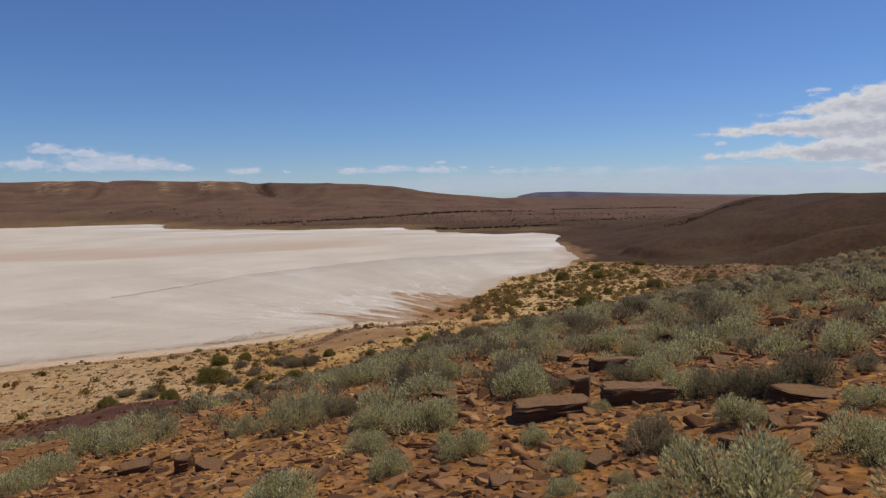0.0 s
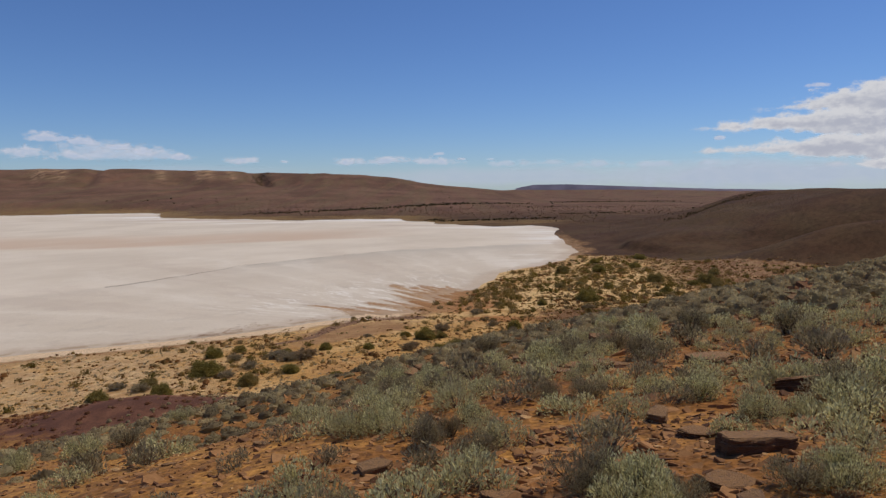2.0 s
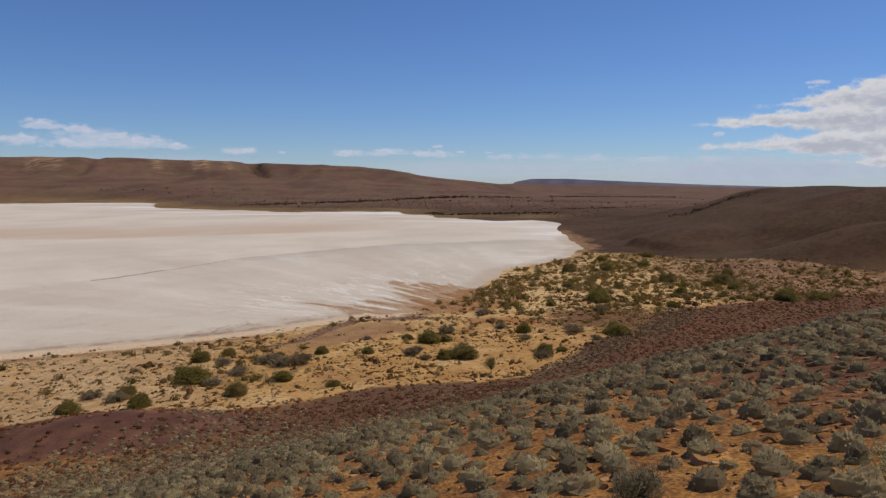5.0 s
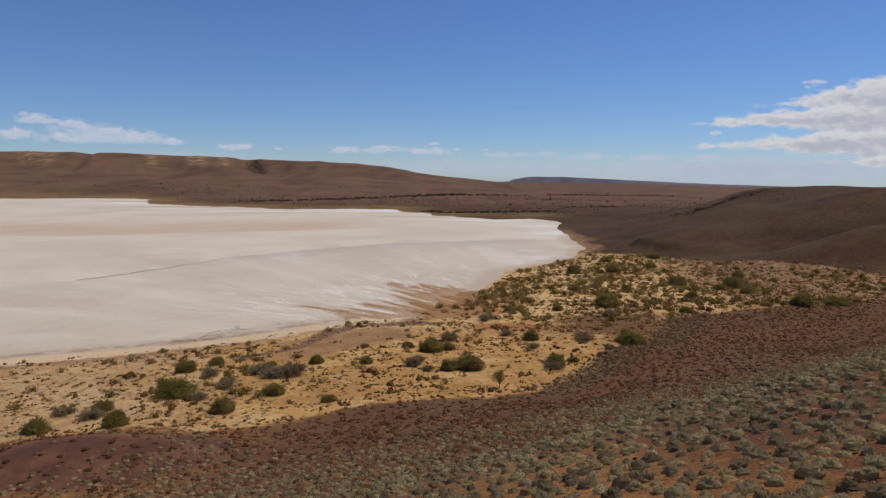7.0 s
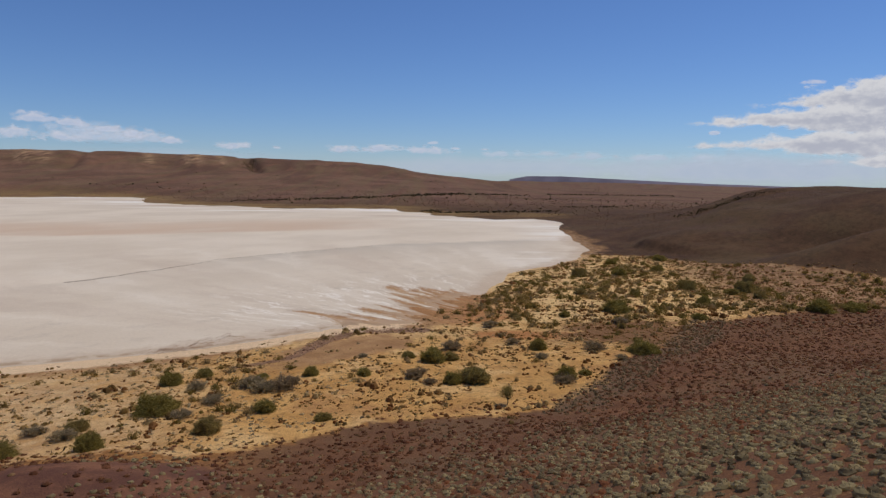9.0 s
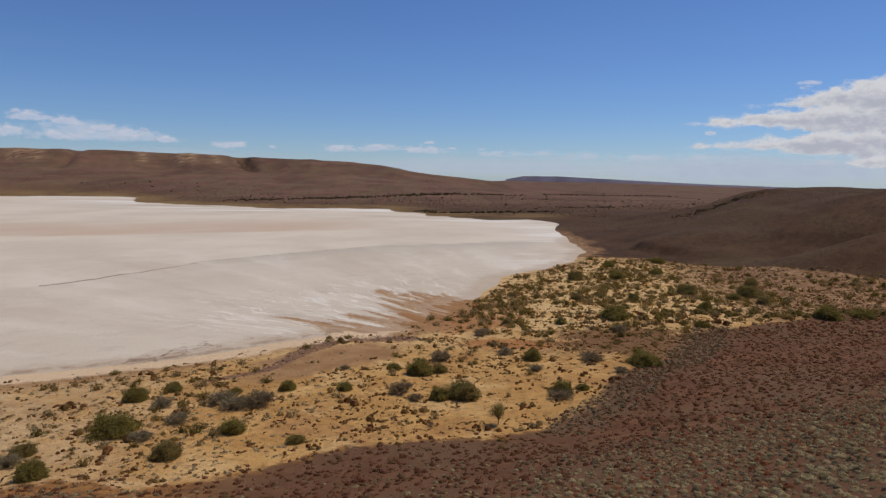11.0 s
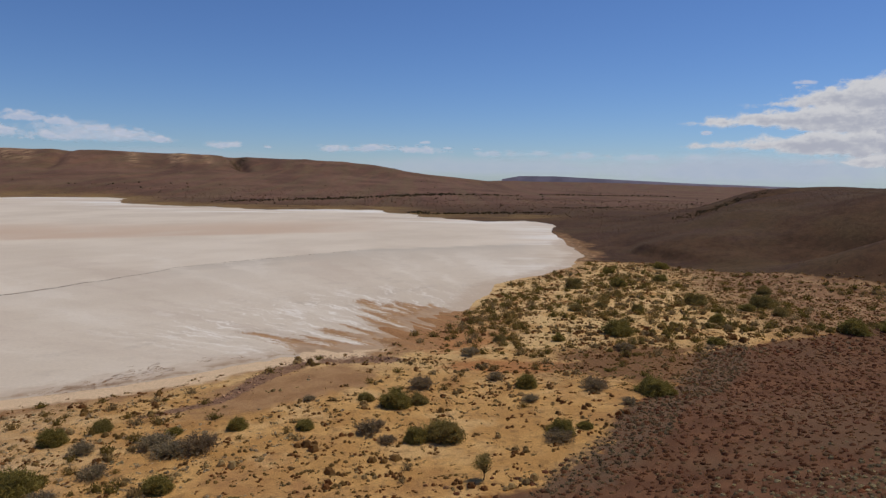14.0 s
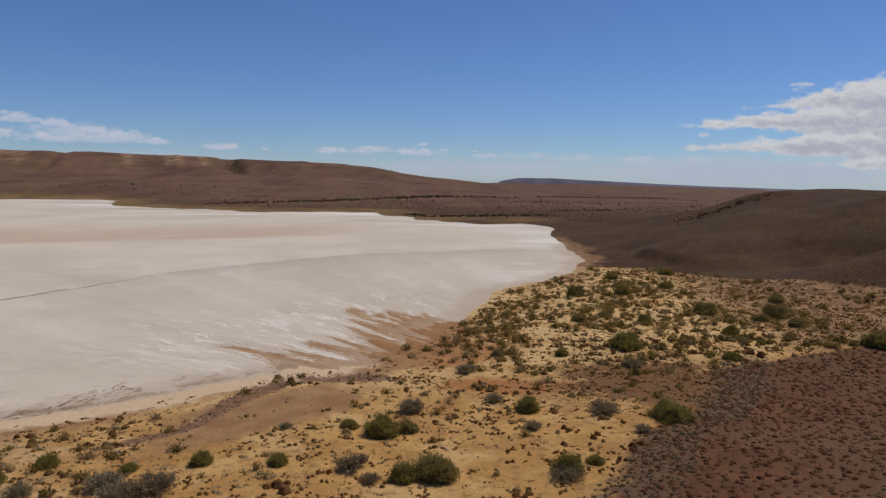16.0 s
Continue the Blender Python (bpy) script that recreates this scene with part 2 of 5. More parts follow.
def salt_material():
    s = Shade("salt_crust", 0.85, 0.25)
    long = s.stretch((0.72, 1.0, 1.0), -0.75)
    wide, streak, fine = s.noise(34, 5, 0.55, long), s.noise(7.0, 6, 0.6, long), s.noise(0.5, 5)
    colour = s.mix(s.ramp(wide, 0.33, 0.67), (0.645, 0.55, 0.43), (0.735, 0.642, 0.515))
    colour = s.mix(s.math("MULTIPLY", s.ramp(streak, 0.42, 0.75), 0.2), colour, (0.78, 0.71, 0.60))
    colour = s.mix(s.math("MULTIPLY", s.attr("near"), 0.45), colour, (0.62, 0.525, 0.405))
    stain = s.math("MULTIPLY", s.ramp(s.noise(6.0, 7, 0.7, long), 0.5, 0.72), s.attr("near"))
    colour = s.mix(s.math("MULTIPLY", stain, 0.5), colour, (0.47, 0.39, 0.31))
    dull = s.math("MULTIPLY", s.attr("dull"), s.ramp(s.noise(22, 5, 0.6, long), 0.22, 0.5))
    colour = s.mix(s.math("MULTIPLY", dull, 0.9), colour, (0.505, 0.44, 0.355))
    band = s.attr("band")
    colour = s.mix(s.math("MULTIPLY", band, s.math("MULTIPLY", s.ramp(s.noise(30, 3, 0.4, long), 0.15, 0.55), 0.95)), colour, (0.62, 0.465, 0.335))
    bend = s.math("ADD", s.math("MULTIPLY", s.math("SUBTRACT", s.noise(7.0, 3), 0.5), 4.5), s.math("MULTIPLY", s.math("SUBTRACT", s.noise(1.8, 3), 0.5), 1.6))
    fan = s.pair(s.math("ADD", s.attr("swept"), bend), s.math("MULTIPLY", s.attr("reach"), 0.09))
    cloudy = s.noise(7.5, 7, 0.6, fan)
    colour = s.mix(s.math("MULTIPLY", s.ramp(cloudy, 0.5, 0.68), s.math("MULTIPLY", s.attr("mottled"), 0.6)), colour, (0.79, 0.715, 0.60))
    colour = s.mix(s.math("MULTIPLY", s.ramp(cloudy, 0.5, 0.34), s.math("MULTIPLY", s.attr("mottled"), 0.5)), colour, (0.56, 0.455, 0.355))
    comb, grit = s.noise(1.5, 7, 0.68, fan), s.noise(0.8, 5, 0.7)
    stain = s.math("ADD", s.attr("fan"), s.math("ADD", s.math("MULTIPLY", s.math("SUBTRACT", comb, 0.5), 2.6), s.math("MULTIPLY", s.math("SUBTRACT", grit, 0.5), 1.0)))
    wash = s.math("MULTIPLY", s.ramp(stain, 0.48, 0.95), s.ramp(s.attr("fan"), 0.0, 0.22))
    mud = s.mix(s.ramp(s.noise(1.1, 5, 0.6, fan), 0.35, 0.65), (0.30, 0.152, 0.054), (0.45, 0.26, 0.115))
    bright = s.math("MULTIPLY", s.attr("fresh"), s.ramp(s.noise(1.15, 7, 0.66, fan), 0.5, 0.62))
    grey = s.math("MULTIPLY", s.attr("fresh"), s.ramp(s.noise(1.9, 7, 0.72, s.pair(s.math("ADD", s.attr("swept"), 90.0), s.math("MULTIPLY", s.attr("reach"), 0.11))), 0.55, 0.7))
    colour = s.mix(s.math("MULTIPLY", grey, 0.6), colour, (0.46, 0.385, 0.295))
    colour = s.mix(s.math("MULTIPLY", bright, 0.85), colour, (0.84, 0.78, 0.69))
    colour = s.mix(s.math("MULTIPLY", wash, 0.95), colour, mud)
    rim = s.stretch((0.22, 1.0, 1.0))
    colour = s.mix(s.math("MULTIPLY", s.attr("beyond"), s.ramp(s.noise(22.0, 6, 0.65, rim), 0.48, 0.62)), colour, (0.86, 0.82, 0.75))
    colour = s.mix(s.math("MULTIPLY", s.attr("beyond"), s.math("MULTIPLY", s.ramp(s.noise(26, 6, 0.65, s.stretch((0.16, 1.0, 1.0), 0.04)), 0.52, 0.66), 0.6)), colour, (0.50, 0.37, 0.255))
    shore = s.math("ADD", s.attr("edge"), s.math("MULTIPLY", s.math("SUBTRACT", s.noise(2.2, 6, 0.65, long), 0.5), 1.1))
    colour = s.mix(s.math("MULTIPLY", s.ramp(shore, 0.5, 0.95), 0.55), colour, (0.50, 0.375, 0.26))
    colour = s.mix(s.math("MULTIPLY", s.attr("tide"), s.ramp(s.noise(2.6, 5, 0.65), 0.4, 0.56)), colour, (0.36, 0.245, 0.15))
    colour = s.scale(colour, 0.94, 1.05, fine)
    return s.done(colour, s.math("ADD", fine, s.cells(1.4)), 0.25, 0.03)


def rock_material():
    s = Shade("red_sandstone", 0.85, 0.25)
    grain, band = s.noise(0.035, 5), s.noise(0.16, 4, 0.6, s.stretch((0.5, 0.5, 5.0)))
    colour = s.mix(s.ramp(band, 0.35, 0.65), (0.16, 0.07, 0.033), (0.31, 0.145, 0.058))
    colour = s.mix(s.ramp(s.each(), 0.45, 1.0), colour, (0.34, 0.20, 0.098))
    # sunlit tops and shaded sides put into the colour: orange tops, darker sides
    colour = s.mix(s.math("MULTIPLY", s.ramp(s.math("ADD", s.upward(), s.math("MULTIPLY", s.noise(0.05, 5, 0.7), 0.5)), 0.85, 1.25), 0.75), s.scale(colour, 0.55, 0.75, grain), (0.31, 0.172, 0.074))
    colour = s.mix(s.math("MULTIPLY", s.ramp(s.noise(0.11, 4), 0.52, 0.68), 0.6), colour, (0.10, 0.06, 0.05))
    colour = s.scale(colour, 0.75, 1.25, grain)
    return s.done(colour, s.math("ADD", grain, s.math("MULTIPLY", band, 1.5)), 0.6, 0.02)


def chip_material(name, dark, light):
    s = Shade(name, 0.88, 0.2)
    tone = s.island()
    colour = s.mix(s.ramp(tone, 0.0, 0.7), dark, light)
    colour = s.mix(s.ramp(tone, 0.86, 1.0), colour, (0.48, 0.29, 0.13))
    grain = s.noise(0.03, 4)
    return s.done(s.scale(colour, 0.8, 1.2, grain), grain, 0.5, 0.01)


def leaf_material(name, dark, light, dry, rough=0.7):
    """Leaves from dark to light by their own islands; whole plants turn to the dry tint by chance."""
    s = Shade(name, rough, 0.1)
    colour = s.mix(s.ramp(s.island(), 0.0, 1.0), dark, light)
    colour = s.mix(s.math("MULTIPLY", s.ramp(s.each(), 0.5, 1.0), 0.8), colour, dry)
    s.done(colour)
    return s.glowing_through(colour, 0.42)


def scrub_material(name, a, b, c):
    """Joined scrub: each plant has its own tint from 0 to 1, each leaf varies a little."""
    s = Shade(name, 0.8, 0.15)
    tint = s.attr("tint")
    colour = s.mix(s.ramp(tint, 0.1, 0.6), a, b)
    colour = s.mix(s.ramp(tint, 0.65, 0.95), colour, c)
    colour = s.scale(colour, 0.8, 1.2, s.island())
    s.done(colour)
    return s.glowing_through(colour, 0.58)


def plain_material(name, colour, rough=0.8, vary=0.2, size=0.05):
    s = Shade(name, rough, 0.2)
    grain = s.noise(size, 4)
    return s.done(s.scale(colour, 1 - vary, 1 + vary, grain), grain, 0.4, 0.01)


def cloud_material(name, wide, tall, bright, shade, seed, tongue, dense, grain, lump):
    """Cumulus seen from the side, glowing by itself: sunlit bright tops and edges, and greyer shade where it is thick,
    are put into the colour. A tongue tapers to its west end.
    """
    s = Shade(name)
    sep = s.tree.nodes.new("ShaderNodeSeparateXYZ")
    s.put(s.place, sep.inputs[0])
    u, v = sep.outputs["X"], sep.outputs["Z"]
    m = s.tree.nodes.new("ShaderNodeMapping")
    m.inputs["Location"].default_value = (seed * 3.7, seed * 1.3, 0)
    m.inputs["Scale"].default_value = (wide * grain * 0.62, 1.0, tall * grain * 1.1)
    s.put(s.place, m.inputs["Vector"])
    puff = s.noise(1.0, 8, 0.6, m.outputs["Vector"])
    lumps = s.math("SUBTRACT", puff, 0.5)
    low = s.math("ADD", v, s.math("MULTIPLY", s.math("MINIMUM", v, 0.0), 0.5))
    if tongue:
        girth = s.math("MULTIPLY", s.ramp(u, -1.05, 0.0), 0.80)
        body = s.math("SUBTRACT", girth, s.math("ABSOLUTE", low))
    else:
        body = s.math("SUBTRACT", 0.66, s.math("SQRT", s.math("ADD", s.math("MULTIPLY", u, u), s.math("MULTIPLY", low, low))))
    edge = s.math("SUBTRACT", 1.0, s.ramp(s.math("MAXIMUM", s.math("ABSOLUTE", u), s.math("ABSOLUTE", v)), 0.8, 1.0))
    body = s.math("ADD", body, s.math("MULTIPLY", lumps, 1.3 if tongue else lump))
    alpha = s.math("MULTIPLY", s.math("MULTIPLY", s.ramp(body, -0.04, 0.26 if tongue else 0.5), dense), edge)
    fine = s.noise(0.45, 6, 0.6, m.outputs["Vector"])
    grey = s.math("MULTIPLY", s.ramp(s.math("SUBTRACT", s.math("ADD", body, s.math("MULTIPLY", s.math("SUBTRACT", fine, 0.5), 1.4)),
                                            s.math("MULTIPLY", v, 0.55)), 0.0, 0.85), 0.95)
    colour = s.mix(grey, bright, shade)
    glow = s.tree.nodes.new("ShaderNodeEmission")
    s.put(colour, glow.inputs["Color"])
    clear = s.tree.nodes.new("ShaderNodeBsdfTransparent")
    both = s.tree.nodes.new("ShaderNodeMixShader")
    s.put(alpha, both.inputs[0])
    s.tree.links.new(clear.outputs[0], both.inputs[1])
    s.tree.links.new(glow.outputs[0], both.inputs[2])
    s.tree.links.new(both.outputs[0], s.tree.nodes["Material Output"].inputs["Surface"])
    return s.mat


GROUND, SALT, ROCK, CHIPS = ground_material(), salt_material(), rock_material(), chip_material("sandstone_chips", (0.10, 0.046, 0.023), (0.35, 0.175, 0.07))
GRAVEL = chip_material("dark_gravel", (0.16, 0.085, 0.055), (0.34, 0.19, 0.115))
SAGE = leaf_material("saltbush_leaves", (0.29, 0.26, 0.12), (0.82, 0.76, 0.40), (0.46, 0.40, 0.205))
DUSK = leaf_material("bluebush_leaves", (0.21, 0.168, 0.095), (0.45, 0.38, 0.215), (0.29, 0.225, 0.13))
GREEN = leaf_material("acacia_leaves", (0.22, 0.178, 0.045), (0.40, 0.325, 0.098), (0.34, 0.255, 0.10))
GREY = leaf_material("grey_shrub_leaves", (0.24, 0.185, 0.105), (0.46, 0.37, 0.215), (0.29, 0.205, 0.115))
STEM = plain_material("dry_stems", (0.115, 0.085, 0.06))
BARK = plain_material("dark_bark", (0.055, 0.04, 0.03))
SCRUB = scrub_material("saltbush_scrub", (0.28, 0.218, 0.122), (0.485, 0.40, 0.22), (0.42, 0.33, 0.178))
TUFT = scrub_material("dry_tufts", (0.31, 0.125, 0.058), (0.36, 0.20, 0.10), (0.41, 0.30, 0.165))
RUST = scrub_material("rust_tufts", (0.20, 0.082, 0.042), (0.25, 0.115, 0.055), (0.31, 0.19, 0.095))
SANDTUFT = scrub_material("sand_tufts", (0.27, 0.128, 0.044), (0.31, 0.20, 0.068), (0.47, 0.345, 0.16))
STRAW = scrub_material("straw_tufts", (0.42, 0.325, 0.19), (0.54, 0.43, 0.26), (0.46, 0.39, 0.22))
FRINGE = scrub_material("fringe_scrub", (0.215, 0.16, 0.085), (0.29, 0.225, 0.12), (0.25, 0.17, 0.09))
LOWBUSH = scrub_material("low_bushes", (0.205, 0.155, 0.038), (0.31, 0.21, 0.066), (0.37, 0.27, 0.125))
FARSCRUB = scrub_material("brown_scrub", (0.13, 0.085, 0.048), (0.165, 0.105, 0.058), (0.19, 0.105, 0.066))
FARTREE = scrub_material("far_scrub", (0.085, 0.07, 0.036), (0.12, 0.095, 0.05), (0.15, 0.10, 0.056))


# ---- the lie of the land: heights in metres over the salt ----
SHORE = [(-420, 60), (-150, 72), (-90, 92), (-62, 105), (-48, 110), (-36, 116), (-29, 121), (-22, 127), (-17, 131),
         (-10, 132), (-5, 141), (0, 149), (5, 159), (9, 161), (12, 172), (17, 190), (27, 202), (42, 220),
         (51, 248), (52, 285), (57, 337), (64, 372), (56, 399), (33, 390), (12, 415), (-15, 442), (-31, 482),
         (-77, 479), (-104, 470), (-142, 494), (-186, 508), (-232, 559), (-281, 626), (-380, 612), (-700, 560),
         (-800, 200)]


def lattice(ix, iy, seed):
    v = np.sin(ix * 127.1 + iy * 311.7 + seed * 74.7) * 43758.5453
    return v - np.floor(v)


def value_noise(x, y, seed=0):
    ix, iy = np.floor(x), np.floor(y)
    fx, fy = x - ix, y - iy
    fx, fy = fx * fx * (3 - 2 * fx), fy * fy * (3 - 2 * fy)
    a, b = lattice(ix, iy, seed), lattice(ix + 1, iy, seed)
    c, d = lattice(ix, iy + 1, seed), lattice(ix + 1, iy + 1, seed)
    return (a + (b - a) * fx) * (1 - fy) + (c + (d - c) * fx) * fy


def fbm(x, y, size, octaves=4, seed=0):
    """Noise about -1 to 1 with features of that size in metres."""
    total, gain, scale = 0.0, 1.0, 1.0 / size
    for k in range(octaves):
        total = total + gain * (2 * value_noise(x * scale + 17.3 * k, y * scale - 9.1 * k, seed + k) - 1)
        gain, scale = gain * 0.5, scale * 2.03
    return total / 1.6


def smooth(a, b, v):
    t = np.clip((v - a) / (b - a), 0, 1)
    return t * t * (3 - 2 * t)


def shore_distance(x, y):
    """Metres from the shore line: positive on land, negative on the salt."""
    best = np.full(np.shape(x), 1e9)
    inside = np.zeros(np.shape(x), bool)
    for (ax, ay), (bx, by) in zip(SHORE, SHORE[1:] + SHORE[:1]):
        dx, dy = bx - ax, by - ay
        t = np.clip(((x - ax) * dx + (y - ay) * dy) / (dx * dx + dy * dy), 0, 1)
        best = np.minimum(best, np.hypot(x - ax - t * dx, y - ay - t * dy))
        inside ^= ((ay > y) != (by > y)) & (x < (bx - ax) * (y - ay) / (by - ay + 1e-9) + ax)
    return np.where(inside, -best, best)


def near_hill(x, y):
    """The rocky hill from which the flight starts, over the flat at its foot."""
    xc, yc = np.clip(x, -70, 120), np.clip(y, -60, 400)
    v = -1.938 - 0.04588 * xc + 0.0431 * yc - 0.000139 * xc * xc + 0.000225 * xc * yc + 0.000151 * yc * yc
    h = 26.6 / (1 + np.exp(np.clip(v, -30, 30)))
    h = h * (1 - np.exp(-(h / 2.0) ** 1.5))
    h = h + 1.1 * np.exp(-((x - 33) / 14) ** 2 - ((y - 95) / 11) ** 2) - 0.5 * np.exp(-((x - 9) / 9) ** 2 - ((y - 82) / 6) ** 2)
    h = h - 0.9 * np.exp(-((x + 5.3) / 3.7) ** 2 - ((y - 14.6) / 3.7) ** 2) + 0.3 * np.exp(-(x / 16) ** 2 - ((y - 38) / 13) ** 2)
    return np.maximum(h, 0) + 2.5 * np.exp(-((x + 29.5) / 11) ** 2 - ((y - 64) / 6.5) ** 2)


def delta(x, y):
    """Where the wash fans out over the salt."""
    return np.exp(-((x + 6) / 17) ** 2 - ((y - 146) / 15) ** 2)


def fingers(x, y):
    u, v = (x * 0.65 - y * 0.76), (x * 0.76 + y * 0.65)
    return fbm(u / 7.0, v, 2.2, 3, 31)


def land(x, y):
    """Height of the ground, with the distance to the shore."""
    x, y = np.asarray(x, float), np.asarray(y, float)
    r, az = np.hypot(x, y - 20), np.degrees(np.arctan2(x, y - 20))
    d = shore_distance(x, y)
    wobble = np.clip(r / 110, 0.5, 6)
    d = d + fbm(x, y, 9, 4, 3) * wobble + 20 * fbm(x * 0.3, y, 40, 4, 4) * smooth(300, 440, r) + fingers(x, y) * delta(x, y) * 11
    flat = np.where(d > 0, 1.75 * (1 - np.exp(-np.maximum(d, 0) / 24)), -0.3 * (1 - np.exp(np.minimum(d, 0) / 9)))
    flat = flat + smooth(2, 25, d) * (0.22 * fbm(x, y, 14, 3, 5) + 0.10 * fbm(x, y, 3.5, 2, 8))
    z = flat + near_hill(x, y)
    # broken rocky surface of the near hill
    z = z + smooth(2, 9, near_hill(x, y)) * (0.30 * fbm(x, y, 9, 3, 11) * smooth(8, 30, r) + 0.07 * fbm(x, y, 1.1, 3, 12))
    # the plain falls slowly away
    z = z - 0.009 * np.maximum(r - 450, 0) * smooth(10, 60, d)
    # tableland across the bay, with spurs and gullies along its scarp
    toe = 80 + 0.0025 * (np.clip(y, -100, 900) - 280) ** 2
    e = (x - toe) / np.sqrt(1 + (0.005 * (np.clip(y, -100, 900) - 280)) ** 2)
    e = e + 22 * fbm(x, y, 80, 2, 21) + 6 * fbm(x, y, 22, 3, 22)
    table = 17.5 * smooth(-8, 78, e) + 1.8 * fbm(x, y, 40, 3, 23) * smooth(0, 60, e)
    table = table - smooth(15, 45, x - 85) * 6.5 * np.exp(-((y - 340 - 0.47 * (x - 115)) / 11) ** 2) * smooth(0, 50, e) * smooth(230, 170, x)
    # a low spur in front of it and a short bank at its foot
    table = table + np.exp(-((y - 184 + 0.15 * (x - 100)) / 14) ** 2) * 11 * smooth(68, 114, x) * (1 - 0.5 * smooth(120, 170, x))
    table = table - np.exp(-((y - 212 + 0.15 * (x - 100)) / 13) ** 2) * 4.0 * smooth(85, 125, x)
    table = table + 2.4 * smooth(-3, 3, e) * np.exp(-((y - 240) / 20) ** 2)
    table = table - 0.011 * np.maximum(r - 430, 0) * smooth(0, 60, e)
    z = z + np.where(y > 40, table, 0) * smooth(40, 110, y)
    # high plateau behind the lake
    rim = np.interp(az, [-180, -60, -32, -24, -20, -16, -12, -7, -4.2, -2.6, -1.6, 0.5, 6, 9, 30, 180],
                    [40, 50, 56, 55.5, 53.6, 51, 47.7, 42.7, 38, 31, 25.5, 20, 12, 2, 0, 0])
    ridges = 1 - 2 * np.abs(fbm(az * 20, r * 0.08, 85, 2, 41))
    spur = 48 * ridges + 15 * fbm(az * 20, r * 0.3, 16, 3, 42)
    slope = 0.52 * smooth(560, 1220, r + 0.6 * spur) + 0.48 * smooth(1020, 1320, r + spur * smooth(640, 1000, r) * smooth(1320, 1200, r))
    slope = slope - 0.28 * np.exp(-((az + 15.3 + (r - 1200) * 0.004) / 0.55) ** 2) * smooth(1000, 1130, r) * smooth(1345, 1270, r)
    slope = slope - 0.10 * np.exp(-((az + 27.4 - (r - 1200) * 0.006) / 0.5) ** 2) * smooth(900, 1100, r) * smooth(1330, 1250, r)
    back = np.maximum(rim, 0) * slope + 0.009 * np.maximum(r - 450, 0) * smooth(9, 0, az) * smooth(1500, 1100, r)
    back = back - 0.012 * np.maximum(r - 1350, 0) * smooth(9, 0, az)
    z = z + np.where(y > 150, back * smooth(2, 60, d), 0)
    return z, d


# ---- mesh tools ----
def mesh_of(name, verts, faces, material, smooth_faces=False):
    """A mesh from arrays: verts (n, 3), faces (m, 3 or 4)."""
    me = bpy.data.meshes.new(name)
    verts, faces = np.asarray(verts, np.float32), np.asarray(faces, np.int32)
    k = faces.shape[1]
    me.vertices.add(len(verts))
    me.vertices.foreach_set("co", verts.ravel())
    me.loops.add(faces.size)
    me.loops.foreach_set("vertex_index", faces.ravel())
    me.polygons.add(len(faces))
    me.polygons.foreach_set("loop_start", np.arange(0, faces.size, k, dtype=np.int32))
    me.polygons.foreach_set("loop_total", np.full(len(faces), k, np.int32))
    me.polygons.foreach_set("use_smooth", np.full(len(faces), smooth_faces))
    me.materials.append(material)
    me.update(calc_edges=True)
    return me


def give(me, name, values):
    me.attributes.new(name, "FLOAT", "POINT").data.foreach_set("value", np.asarray(values, np.float32))


def part(name, me, parent, label=""):
    ob = new(name, me)
    ob.parent = parent
    return tagged(ob, label)


def height(x, y):
    return float(land(np.array([x]), np.array([y]))[0][0])


# ---- ground and salt ----
def terrace(x, y):
    """The bare bank of brown mud behind the salt."""
    u, v = (x + 16) * 0.78 + (y - 113.5) * 0.62, -(x + 16) * 0.62 + (y - 113.5) * 0.78
    return smooth(1.3, 0.6, np.hypot(u / 14, v / 6.5) + 0.3 * fbm(x, y, 6, 4, 63))


def bench(x, y):
    """The gravelly edge of that bank, wider towards the wash."""
    best = np.zeros(np.shape(x))
    line_of = [(-28, 104, 0.7), (-22, 108.7, 1.0), (-20.6, 114, 1.3), (-18.8, 119.6, 1.7), (-15.3, 126.8, 2.3), (-9.6, 126.6, 2.6), (-4.5, 126, 2.0)]
    for (ax, ay, aw), (bx, by, bw) in zip(line_of, line_of[1:]):
        t = np.clip(((x - ax) * (bx - ax) + (y - ay) * (by - ay)) / ((bx - ax) ** 2 + (by - ay) ** 2), 0, 1)
        away = np.hypot(x - ax - t * (bx - ax), y - ay - t * (by - ay)) / (aw + t * (bw - aw))
        best = np.maximum(best, smooth(1.5, 0.35, away + 0.35 * fbm(x, y, 3, 3, 68)))
    return best


def grey_band(x, y):
    """The grey fringe of scrub along the edge of the sand."""
    edge = np.interp(y, [78, 87, 95.5, 103.9, 110.6, 119.4, 128.7, 136], [5, 12.5, 19.3, 24, 31.5, 37, 42.5, 47])
    return smooth(4.0, 2.8, np.abs(x - edge + 1.2 * fbm(x, y, 6, 2, 104))) * smooth(83, 86, y) * smooth(134, 130, y)


def sheet():
    """Rings round the start of the flight, close together near it and wide at the horizon."""
    radii = np.concatenate([[0.01, 0.5], np.geomspace(1.2, 100, 190, endpoint=False), np.geomspace(100, 260, 135, endpoint=False), np.geomspace(260, 4900, 165)])
    turns = np.radians(np.concatenate([np.linspace(-44, 44, 430), np.linspace(47, 313, 44)]))
    rr, tt = np.meshgrid(radii, turns, indexing="ij")
    x, y = rr * np.sin(tt), rr * np.cos(tt) - 2.0
    n, k = rr.shape
    i = np.arange(n - 1)[:, None] * k + np.arange(k)[None]
    j = np.arange(n - 1)[:, None] * k + (np.arange(k)[None] + 1) % k
    faces = np.stack([i, j, j + k, i + k], -1).reshape(-1, 4)[:, ::-1]
    return x.ravel(), y.ravel(), faces, k


